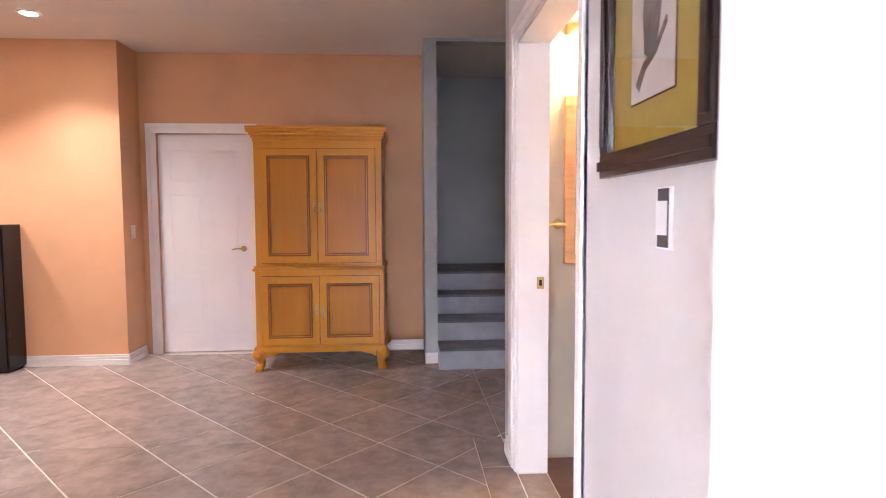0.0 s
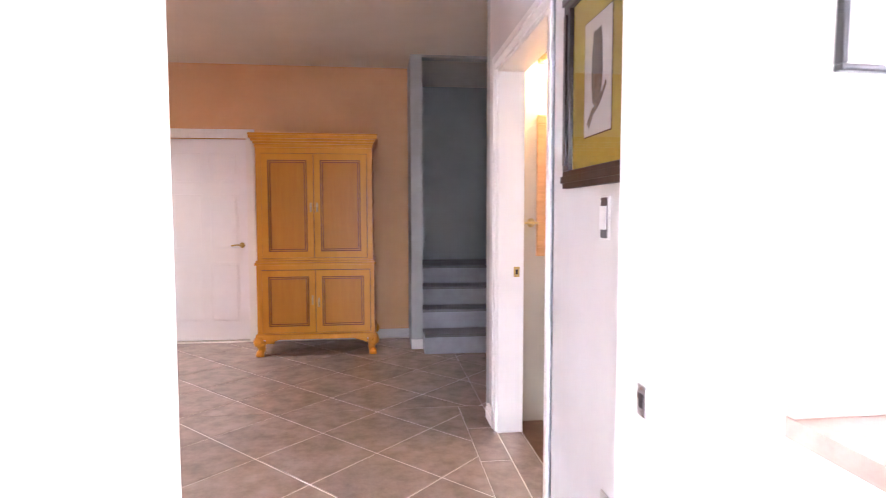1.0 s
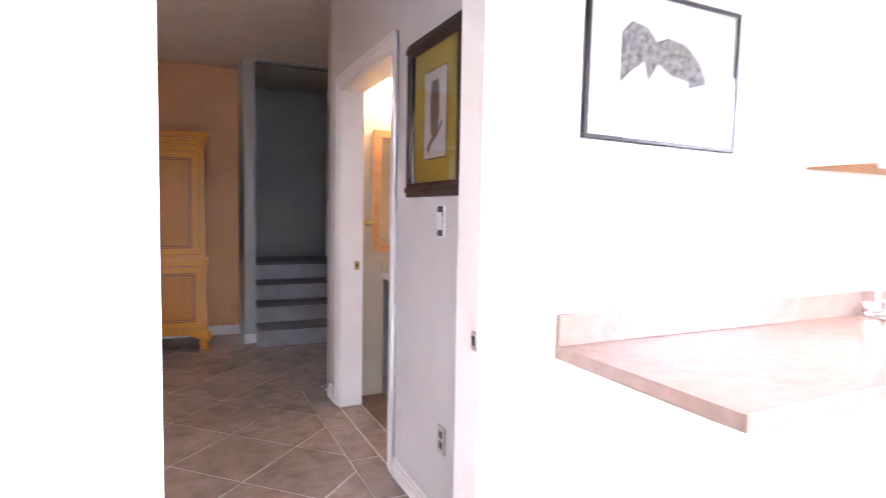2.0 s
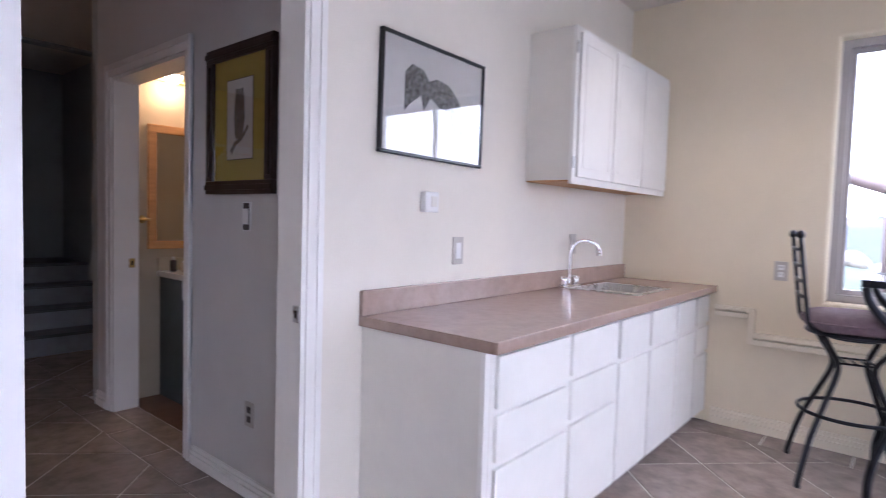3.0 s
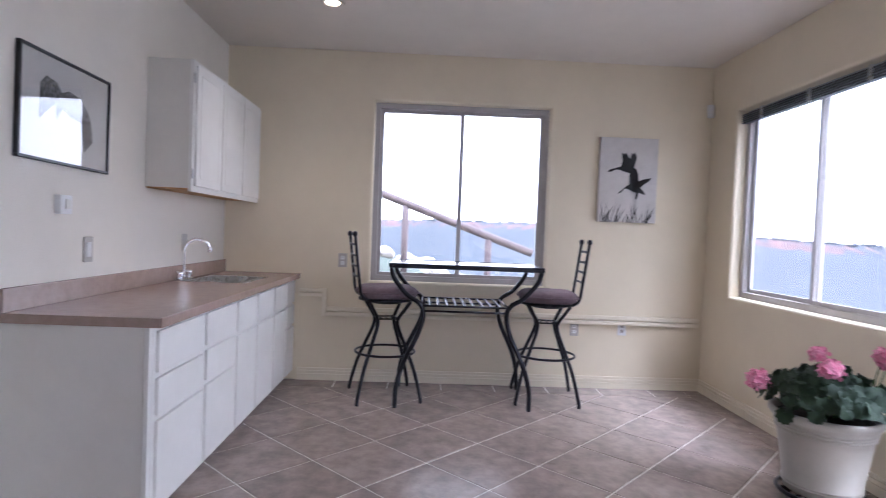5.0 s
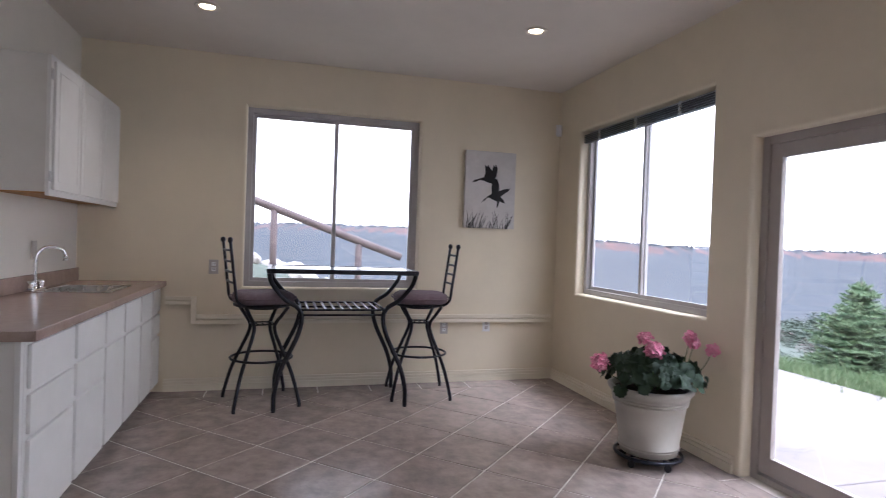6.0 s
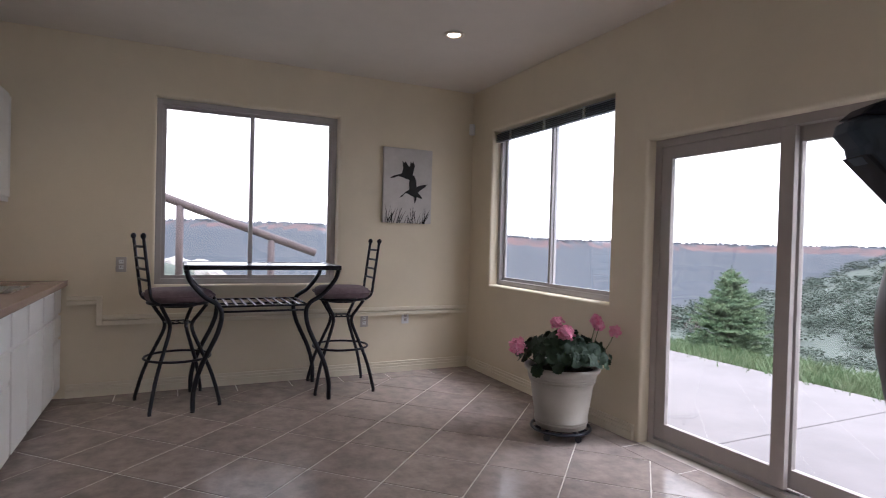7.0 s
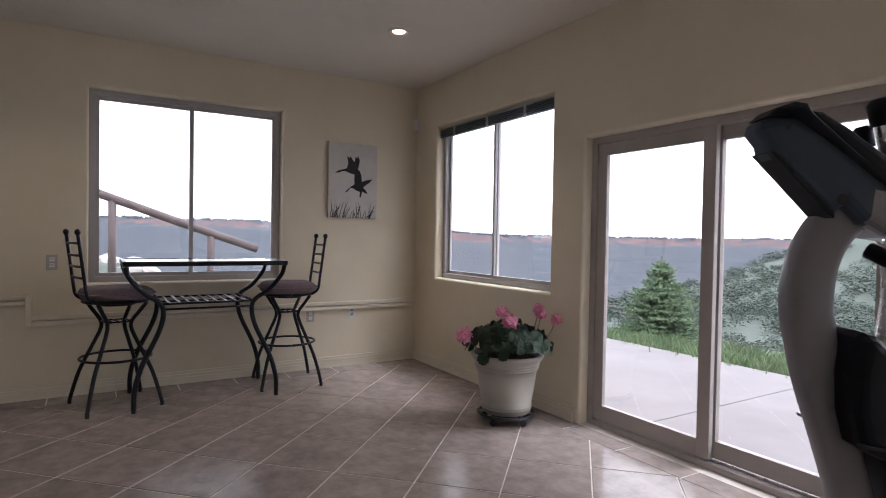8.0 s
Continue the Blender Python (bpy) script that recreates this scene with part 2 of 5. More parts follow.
def ball(bm, x, y, z, r, rz=None):
    n0 = len(bm.verts)
    bmesh.ops.create_uvsphere(bm, u_segments=12, v_segments=8, radius=r, matrix=Matrix.Translation((x, y, z)) @ Matrix.Diagonal((1, 1, (rz or r) / r, 1)))
    for f in bm.faces:
        if all(v.index < 0 or v.index >= n0 for v in f.verts):
            f.smooth = True
    return bm


def prism(bm, outline, depth, bevel=0.0, at=0.0):
    """A flat outline of (a, b) in the local x and z, thickened along y about 0."""
    front = [bm.verts.new((a, at - depth / 2, b)) for a, b in outline]
    back = [bm.verts.new((a, at + depth / 2, b)) for a, b in outline]
    fs = [bm.faces.new(front), bm.faces.new(back[::-1])]
    n = len(outline)
    for i in range(n):
        fs.append(bm.faces.new((front[i], back[i], back[(i + 1) % n], front[(i + 1) % n])))
    bmesh.ops.recalc_face_normals(bm, faces=fs)
    if bevel:
        es = list({e for f in fs[:2] for e in f.edges})
        bmesh.ops.bevel(bm, geom=es, offset=bevel, segments=3, affect="EDGES", profile=0.5)
    return bm


def finish(name, bm, mat):
    me = bpy.data.meshes.new(name)
    bmesh.ops.recalc_face_normals(bm, faces=bm.faces)
    bm.to_mesh(me)
    bm.free()
    me.materials.append(mat)
    return me


def part(name, bm, mat, parent, label=""):
    ob = new(name, finish(name, bm, mat))
    ob.parent = parent
    return tagged(ob, label)


def thing(name, m, label, category, group=""):
    ob = new(name)
    ob.empty_display_size = 0.1
    ob.matrix_basis = m
    return tagged(ob, label, category, group)


def solid(name, bm, mat, label, category, group="", kind="", m=None):
    ob = new(name, finish(name, bm, mat))
    if m is not None:
        ob.matrix_basis = m
    return tagged(ob, label, category, group, kind)


def structure(name, bm, mat, label, category):
    return solid(name, bm, mat, label, category, kind="structure")


def wall_sheet(axis, at, thick, u0, u1, z0, z1, holes=(), bevel=0.02):
    """A wall in the plane axis = at, thickened by thick (its sign says to which side), with holes (u0, u1, z0, z1) through it and rounded reveals."""
    us = sorted({u0, u1, *[h[0] for h in holes], *[h[1] for h in holes]})
    zs = sorted({z0, z1, *[h[2] for h in holes], *[h[3] for h in holes]})
    bm, vs = bmesh.new(), {}

    def v(i, k, s):
        if (i, k, s) not in vs:
            d = at + (thick if s else 0)
            vs[i, k, s] = bm.verts.new((d, us[i], zs[k]) if axis == "x" else (us[i], d, zs[k]))
        return vs[i, k, s]

    def full(i, k):
        if not (0 <= i < len(us) - 1 and 0 <= k < len(zs) - 1):
            return False
        cu, cz = (us[i] + us[i + 1]) / 2, (zs[k] + zs[k + 1]) / 2
        return not any(h[0] < cu < h[1] and h[2] < cz < h[3] for h in holes)

    soft = []
    for i in range(len(us) - 1):
        for k in range(len(zs) - 1):
            if not full(i, k):
                continue
            for s in (0, 1):
                bm.faces.new((v(i, k, s), v(i + 1, k, s), v(i + 1, k + 1, s), v(i, k + 1, s)))
            for (a, b), (ni, nk) in ((((i, k), (i + 1, k)), (i, k - 1)), (((i, k + 1), (i + 1, k + 1)), (i, k + 1)), (((i, k), (i, k + 1)), (i - 1, k)), (((i + 1, k), (i + 1, k + 1)), (i + 1, k))):
                if not full(ni, nk):
                    bm.faces.new((v(*a, 0), v(*b, 0), v(*b, 1), v(*a, 1)))
                    if 0 <= ni < len(us) - 1 and 0 <= nk < len(zs) - 1:
                        soft.append((v(*a, 0), v(*b, 0)))
    bmesh.ops.recalc_face_normals(bm, faces=bm.faces)
    if bevel and soft:
        es = [e for e in (bm.edges.get(p) for p in soft) if e]
        bmesh.ops.bevel(bm, geom=es, offset=bevel, segments=3, affect="EDGES", profile=0.5)
    return bm

# ---- large structure ----
EAST, SOUTH, WEST = 2.66, -4.22, -4.6        # kitchen wall faces; the partition's kitchen face is y = 0
HWEST, HNORTH = -5.2, 4.94                   # hall wall faces; the pale hall wall is x = 0
PART = 0.14                                  # thickness of the partition

structure("floor", boxm(HWEST - 0.2, 3.0, SOUTH - 0.2, 6.6, -0.3, -0.003), M_GROUT, "grey-brown ceramic tile floor with pale grout", "floor")
structure("ceiling", boxm(WEST - 0.2, EAST + 0.2, SOUTH - 0.2, 0.07, CEIL, CEIL + 0.15), M_CEIL, "off-white painted ceiling with recessed lamps", "ceiling")
structure("ceiling_hall", boxm(HWEST - 0.2, 3.0, 0.07, 6.6, HCEIL, HCEIL + 0.15), M_CEIL, "off-white painted hall ceiling with recessed lamps", "ceiling")
W1 = (-2.797, -1.262, 0.88, 2.445)
structure("wall_east", wall_sheet("x", EAST, 0.2, SOUTH, 0.0, 0.0, CEIL, [W1]), M_CREAM, "cream painted wall with a sliding window", "wall")
W2, SL = (0.558, 2.25, 0.89, 2.397), (-1.6, 0.225, -0.0, 2.01)
# Unseen opening, added so that more daylight reaches the partition and worktop.
W3_ADDED = (-4.45, -1.8, 0.0, 2.55)
structure("wall_south", wall_sheet("y", SOUTH, -0.2, WEST - 0.2, EAST + 0.2, 0.0, CEIL, [W2, SL, W3_ADDED]), M_CREAM, "cream painted wall with a window, a glass door and an added unseen opening", "wall")
structure("wall_west", wall_sheet("x", WEST, -0.2, SOUTH, 0.0, 0.0, CEIL), M_CREAM, "plain cream painted wall", "wall")
DOORWAY = (-1.10, -0.175, 0.0, 2.2)
structure("wall_partition", wall_sheet("y", 0.0, PART - 0.004, WEST - 0.2, EAST + 0.2, 0.0, CEIL, [DOORWAY], bevel=0), M_PARTITION, "painted partition wall with a doorway, cooler daylight put into its colour", "wall")
structure("wall_partition_hall", wall_sheet("y", PART - 0.004, 0.006, HWEST, -0.0, 0.0, HCEIL, [DOORWAY], bevel=0), M_HALLWHITE, "pale painted hall side of the partition", "wall")
BATH = (1.27, 2.27, 0.0, 2.14)
structure("wall_hall_east", wall_sheet("x", 0.0, 0.15, PART + 0.004, 2.52, 0.0, HCEIL, [BATH], bevel=0), M_HALLWHITE, "pale painted hall wall with a bathroom door opening", "wall")
W5 = (1.85, 2.4, 1.2, 2.05)
structure("wall_hall_west", wall_sheet("x", HWEST, -0.15, PART + 0.004, 4.58, 0.0, HCEIL, [W5]), M_ORANGE, "tan painted hall wall", "wall")
structure("wall_hall_alcove", boxm(HWEST - 0.15, -2.995, 4.58, HNORTH, 0.0, HCEIL), M_ORANGE, "warm tan painted wall jutting beside the door", "wall")
structure("wall_hall_north", wall_sheet("y", HNORTH, 0.12, -2.995, -0.385, 0.0, HCEIL, [(-2.85, -2.02, 0.0, 2.06)], bevel=0), M_ORANGE, "tan painted wall behind the armoire", "wall")
structure("wall_behind_door", boxm(-3.2, -1.6, HNORTH + 0.13, HNORTH + 0.2, 0.0, HCEIL), M_ORANGE, "plain wall closing the space behind the door", "wall")
structure("wall_stair_post", boxm(-0.39, -0.283, 4.40, 6.5, 0.0, HCEIL), M_STAIRWALL, "grey painted wall end beside the stairs", "wall")
structure("wall_stair_back", boxm(-0.283, 1.2, 5.75, 5.9, 0.0, HCEIL), M_STAIRWALL, "grey painted wall behind the stair landing", "wall")
structure("wall_stair_south", boxm(0.0, 1.9, 2.524, 2.62, 0.0, HCEIL), M_STAIRWALL, "grey painted wall between bathroom and stairs", "wall")
structure("wall_stair_side", boxm(0.72, 0.87, 2.624, 5.745, 0.0, HCEIL), M_STAIRWALL, "grey painted wall along the stairs", "wall")
structure("wall_stair_header", boxm(-0.283, 0.72, 4.40, 4.52, HCEIL - 0.025, HCEIL - 0.002), M_STAIRWALL, "grey header over the stairs", "wall")
# bathroom shell
structure("wall_bath_north", boxm(0.152, 1.9, 2.42, 2.515, 0.0, HCEIL), M_BATHWALL, "pale bathroom wall with a mirror", "wall")
structure("wall_bath_east", boxm(1.75, 1.9, PART + 0.004, 2.418, 0.0, HCEIL), M_BATHWALL, "pale bathroom wall", "wall")

# skirting boards: a board with a stepped cap


def skirting(name, axis, at, side, u0, u1, mat=M_TRIM, h=0.09):
    bm = bmesh.new()
    for lo, hi, d in ((0.0, h * 0.52, 0.022), (h * 0.52, h * 0.60, 0.010), (h * 0.60, h * 0.78, 0.019), (h * 0.78, h * 0.85, 0.008), (h * 0.85, h, 0.014)):
        if axis == "x":
            box(bm, *sorted((at, at + side * d)), u0, u1, lo, hi)
        else:
            box(bm, u0, u1, *sorted((at, at + side * d)), lo, hi)
    return structure(name, bm, mat, "painted wooden skirting board with a stepped cap", "skirting board")


skirting("baseboard", "x", EAST, -1, SOUTH, -0.66, M_CREAMTRIM, 0.105)
skirting("baseboard", "y", SOUTH, 1, 0.27, EAST - 0.016, M_CREAMTRIM, 0.105)
skirting("baseboard", "y", SOUTH, 1, WEST, -1.64, M_CREAMTRIM, 0.105)
skirting("baseboard", "y", 0.0, -1, WEST, -1.88, M_CREAMTRIM, 0.105)
skirting("baseboard", "x", 0.0, -1, 0.22, 1.18)
skirting("baseboard", "x", 0.0, -1, 2.36, 2.52)
skirting("baseboard", "y", 4.58, -1, HWEST, -2.98)
skirting("baseboard", "x", -2.995, 1, 4.58, HNORTH - 0.03)
skirting("baseboard", "y", HNORTH, -1, -1.94, -0.39)
skirting("baseboard", "y", 4.40, -1, -0.392, -0.283)
skirting("baseboard", "x", HWEST, 1, PART, 4.58)

# door casings


def casing(name, axis, at, side, u0, u1, z1, w=0.08, mat=M_TRIM, left=True, right=True):
    """A moulded casing round an opening from u0 to u1, on the face axis = at."""
    bm = bmesh.new()

    def bar(ua, ub, za, zb, d):
        lo, hi = sorted((at + side * 0.001, at + side * d))
        if axis == "x":
            box(bm, lo, hi, ua, ub, za, zb, 0.003)
        else:
            box(bm, ua, ub, lo, hi, za, zb, 0.003)

    for on, a, b in ((left, u0 - w, u0), (right, u1, u1 + w)):
        if on:
            bar(a, b, 0.0, z1, 0.014)
            bar(*((a, a + w * 0.4) if a < u0 else (b - w * 0.4, b)), 0.0, z1 + w, 0.022)
    bar(u0 - w * left, u1 + w * right, z1 + 0.0005, z1 + w, 0.014)
    bar(u0 - w * left, u1 + w * right, z1 + w * 0.6, z1 + w + 0.004, 0.024)
    return structure(name, bm, mat, "white moulded door casing", "door casing")


def jamb(name, axis, lo, hi, u0, u1, z1, mat=M_TRIM, t=0.018):
    """A lining in an opening through a wall from lo to hi."""
    bm = bmesh.new()
    for a, b, za, zb in ((u0, u0 + t, 0.0, z1), (u1 - t, u1, 0.0, z1), (u0 + t, u1 - t, z1 - t, z1)):
        if axis == "x":
            box(bm, lo, hi, a, b, za, zb)
        else:
            box(bm, a, b, lo, hi, za, zb)
    return structure(name, bm, mat, "white painted door lining", "door lining")


casing("trim", "x", 0.0, -1, BATH[0], BATH[1], BATH[3], 0.07)
jamb("trim", "x", -0.002, 0.152, BATH[0], BATH[1], BATH[3])
casing("trim", "y", 0.0, -1, DOORWAY[0], DOORWAY[1], DOORWAY[3], 0.065)
casing("trim", "y", PART + 0.002, 1, DOORWAY[0], DOORWAY[1], DOORWAY[3], 0.065)
jamb("trim", "y", -0.003, PART + 0.005, DOORWAY[0], DOORWAY[1], DOORWAY[3], M_CAB)
casing("trim", "y", HNORTH, -1, -2.85, -2.02, 2.06, 0.085)


def strike_plate(x, y, z, face, mat):
    t = thing("strike_plate", pose(x, y, z, 0, 0, face), "small metal door strike plate on the lining", "strike plate")
    part("plate", boxm(-0.018, 0.018, -0.003, 0.0, -0.03, 0.03, 0.001), mat, t)
    part("hole", boxm(-0.007, 0.007, -0.0045, -0.003, -0.014, 0.014), M_BLACK, t)
    return t


strike_plate(-0.194, 0.022, 0.955, -90, M_STEEL)
strike_plate(0.11, BATH[1] - 0.018, 0.965, 0, M_BRASS)

# ---- windows and the glass door ----


def bars(spec, mat, name, parent, axis="y"):
    """Frame members as parts: (a0, a1, d0, d1, z0, z1), a along the wall and d across it."""
    for a0, a1, d0, d1, z0, z1 in spec:
        b = boxm(a0, a1, d0, d1, z0, z1, 0.002) if axis == "y" else boxm(d0, d1, a0, a1, z0, z1, 0.002)
        part(name, b, mat, parent)


def sliding_window(name, axis, at, out, u0, u1, z0, z1, label):
    """A two-pane sliding window set deep in its opening; out is the sign of the way out."""
    w = tagged(new(name), label, "window", kind="structure")
    f, d0, d1 = 0.045, at + out * 0.09, at + out * 0.17
    bars([(u0, u0 + f, d0, d1, z0, z1), (u1 - f, u1, d0, d1, z0, z1), (u0 + f, u1 - f, d0, d1, z0, z0 + f), (u0 + f, u1 - f, d0, d1, z1 - f, z1)], M_WINFRAME, "window_frame", w, axis)
    mid = (u0 + u1) / 2
    e0, e1 = at + out * 0.10, at + out * 0.125
    g = 0.03
    for a, b, k in ((u0 + f, mid + 0.02, 0), (mid - 0.02, u1 - f, 1)):
        s0, s1 = e0 + out * 0.03 * k, e1 + out * 0.03 * k
        bars([(a, a + g, s0, s1, z0 + f, z1 - f), (b - g, b, s0, s1, z0 + f, z1 - f), (a + g, b - g, s0, s1, z0 + f, z0 + f + g), (a + g, b - g, s0, s1, z1 - f - g, z1 - f)], M_WINFRAME, "sash", w, axis)
        c = (s0 + s1) / 2
        p = part("pane", boxm(a + g, b - g, c - 0.002, c + 0.002, z0 + f + g, z1 - f - g) if axis == "y" else boxm(c - 0.002, c + 0.002, a + g, b - g, z0 + f + g, z1 - f - g), M_GLASS, w, "clear glass pane")
        p.visible_shadow = False
    return w


sliding_window("window_1", "x", EAST, 1, W1[0], W1[1], W1[2], W1[3], "grey aluminium sliding window with two panes")
win2 = sliding_window("window_2", "y", SOUTH, -1, W2[0], W2[1], W2[2], W2[3], "grey aluminium sliding window with a raised blind")
# a gathered blind under the head of the south window
for k in range(5):
    part("blind_slat", boxm(W2[0] + 0.02, W2[1] - 0.02, SOUTH - 0.075, SOUTH - 0.03, W2[3] - 0.045 - 0.016 * k, W2[3] - 0.034 - 0.016 * k, 0.002), M_BLIND, win2)
for bx in (0.9, 1.42, 1.95):
    part("blind_clip", boxm(bx, bx + 0.03, SOUTH - 0.03, SOUTH - 0.022, W2[3] - 0.115, W2[3] - 0.02, 0.002), M_STEEL, win2)

slider = tagged(new("door_1"), "taupe framed sliding glass door to the terrace", "sliding door", kind="structure")
fo, fi = SOUTH - 0.075, SOUTH - 0.195
bars([(SL[0], SL[0] + 0.05, fo, fi, 0.0, SL[3]), (SL[1] - 0.05, SL[1], fo, fi, 0.0, SL[3]), (SL[0] + 0.05, SL[1] - 0.05, fo, fi, SL[3] - 0.05, SL[3]), (SL[0] + 0.05, SL[1] - 0.05, fo, fi, 0.0, 0.035)], M_SLIDER, "frame", slider)
bars([(SL[0] + 0.05, SL[1] - 0.05, fo - 0.055, fo - 0.045, 0.035, 0.05)], M_STEEL, "track", slider)
for a, b, s0, s1 in ((-0.705, SL[1] - 0.05, fo - 0.01, fo - 0.045), (SL[0] + 0.05, -0.632, fo - 0.06, fo - 0.10)):
    g = 0.08
    for spec in ((a, a + g, s0, s1, 0.05, SL[3] - 0.05), (b - g, b, s0, s1, 0.05, SL[3] - 0.05), (a + g, b - g, s0, s1, 0.05, 0.05 + g + 0.02), (a + g, b - g, s0, s1, SL[3] - 0.05 - g, SL[3] - 0.05)):
        bars([spec], M_SLIDER, "stile", slider)
    c = (s0 + s1) / 2
    p = part("pane", boxm(a + g, b - g, c - 0.003, c + 0.003, 0.05 + g + 0.02, SL[3] - 0.05 - g), M_GLASS, slider, "clear glass pane")
    p.visible_shadow = False

# Hall window, and glazing for the added unseen opening in the south wall.
for nm, ax, at, out, w in (("window_3", "x", HWEST, -1, (W5[0], W5[1], W5[2], W5[3])), ("added_glazing", "y", SOUTH, -1, W3_ADDED)):
    sliding_window(nm, ax, at, out, *w, "grey aluminium sliding window with two panes")

# ---- kitchenette ----
CX0, CX1, CY, CZ = 0.082, EAST - 0.003, -0.635, 0.922


def counter_units():
    # toe-kick line, end panel and six unit columns of drawers and doors
    cols = [0.13, 0.667, 1.153, 1.56, 1.99, 2.36, 2.655]
    kinds = ["drawers3", "drawer_door_mix", "door", "door", "door", "drawers3"]
    for i, kind in enumerate(kinds):
        a, b = cols[i], cols[i + 1]
        t = thing("base_cabinet", pose(a, 0, 0), "white painted base cabinet with " + ("three drawers" if kind == "drawers3" else "slab fronts") + " under the worktop", "cabinet", "kitchenette cabinets")
        w = b - a
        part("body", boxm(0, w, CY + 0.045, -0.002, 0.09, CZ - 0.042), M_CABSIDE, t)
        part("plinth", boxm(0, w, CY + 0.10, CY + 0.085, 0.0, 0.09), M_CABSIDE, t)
        rows = {"drawers3": [(0.085, 0.47), (0.494, 0.655), (0.679, 0.858)], "drawer_door_mix": [(0.085, 0.48), (0.504, 0.664), (0.688, 0.858)], "door": [(0.085, 0.65), (0.674, 0.858)]}[kind]
        part("face_frame", boxm(0, w, CY + 0.045, CY + 0.027, 0.09, CZ - 0.042), M_CAB, t)
        for lo, hi in rows:
            part("drawer_front" if hi - lo < 0.4 else "door", boxm(0.022, w - 0.022, CY + 0.026, CY + 0.008, lo, hi, 0.005), M_CAB, t)


counter_units()
endp = thing("cabinet_end_panel", pose(0, 0, 0), "pale painted end panel of the base cabinets", "panel")
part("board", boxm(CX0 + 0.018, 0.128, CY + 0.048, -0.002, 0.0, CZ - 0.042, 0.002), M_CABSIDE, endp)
part("front_stile", boxm(CX0 + 0.016, 0.128, CY + 0.027, CY + 0.0475, 0.0, CZ - 0.042, 0.002), M_CAB, endp, "white front stile")

worktop = thing("worktop", pose(0, 0, 0), "beige laminate worktop with a low upstand", "worktop")
SX0, SX1, SY0, SY1 = 1.66, 2.12, -0.50, -0.12
for a, b, c, d in ((CX0, SX0, CY - 0.02, -0.002), (SX1, CX1, CY - 0.02, -0.002), (SX0, SX1, CY - 0.02, SY0), (SX0, SX1, SY1, -0.002)):
    part("slab", boxm(a, b, c, d, CZ - 0.04, CZ), M_COUNTER, worktop)
part("nosing", boxm(CX0, CX1, CY - 0.03, CY - 0.0205, CZ - 0.041, CZ + 0.003, 0.004), M_COUNTER, worktop)
part("upstand", boxm(CX0, CX1, -0.024, -0.002, CZ + 0.0005, CZ + 0.10, 0.004), M_COUNTER, worktop)

sink = thing("sink", pose(0, 0, 0), "stainless steel inset sink with a thin rim", "sink")
bm = bmesh.new()
for a, b, c, d in ((SX0 - 0.02, SX1 + 0.02, SY0 - 0.02, SY0 + 0.012), (SX0 - 0.02, SX1 + 0.02, SY1 - 0.012, SY1 + 0.02), (SX0 - 0.02, SX0 + 0.012, SY0 + 0.012, SY1 - 0.012), (SX1 - 0.012, SX1 + 0.02, SY0 + 0.012, SY1 - 0.012)):
    box(bm, a, b, c, d, CZ + 0.0005, CZ + 0.006)
part("rim", bm, M_STEEL, sink)
bm = bmesh.new()
for a, b, c, d, lo, hi in ((SX0 + 0.004, SX1 - 0.004, SY0 + 0.004, SY1 - 0.004, CZ - 0.17, CZ - 0.165), (SX0 + 0.004, SX0 + 0.008, SY0 + 0.004, SY1 - 0.004, CZ - 0.165, CZ), (SX1 - 0.008, SX1 - 0.004, SY0 + 0.004, SY1 - 0.004, CZ - 0.165, CZ), (SX0 + 0.008, SX1 - 0.008, SY0 + 0.004, SY0 + 0.008, CZ - 0.165, CZ), (SX0 + 0.008, SX1 - 0.008, SY1 - 0.008, SY1 - 0.004, CZ - 0.165, CZ)):
    box(bm, a, b, c, d, lo, hi)
part("bowl", bm, M_STEEL, sink)
part("drain", lathe(bmesh.new(), [(0.035, CZ - 0.1645), (0.035, CZ - 0.161), (0.02, CZ - 0.163)], 20, 1.89, -0.31), M_CHROME, sink)

FX, FY = 1.70, -0.07
tap = thing("tap", pose(FX, FY, CZ), "chrome gooseneck tap with two lever handles", "tap")
part("base_plate", boxm(-0.10, 0.10, -0.025, 0.025, 0.0, 0.018, 0.006), M_CHROME, tap)
part("spout", tube(bmesh.new(), curve_points([(0, 0, 0.018), (0, 0, 0.20), (0.02, -0.02, 0.265), (0.06, -0.06, 0.285), (0.11, -0.11, 0.265), (0.125, -0.125, 0.215)]), 0.010, 10), M_CHROME, tap)
part("nozzle", tube(bmesh.new(), [(0.125, -0.125, 0.235), (0.126, -0.126, 0.195)], 0.0145, 12), M_CHROME, tap)
for sx in (-0.075, 0.075):
    part("handle", lathe(bmesh.new(), [(0.018, 0.018), (0.02, 0.035), (0.024, 0.05), (0.022, 0.066), (0.012, 0.07)], 14, sx, 0), M_CHROME, tap)

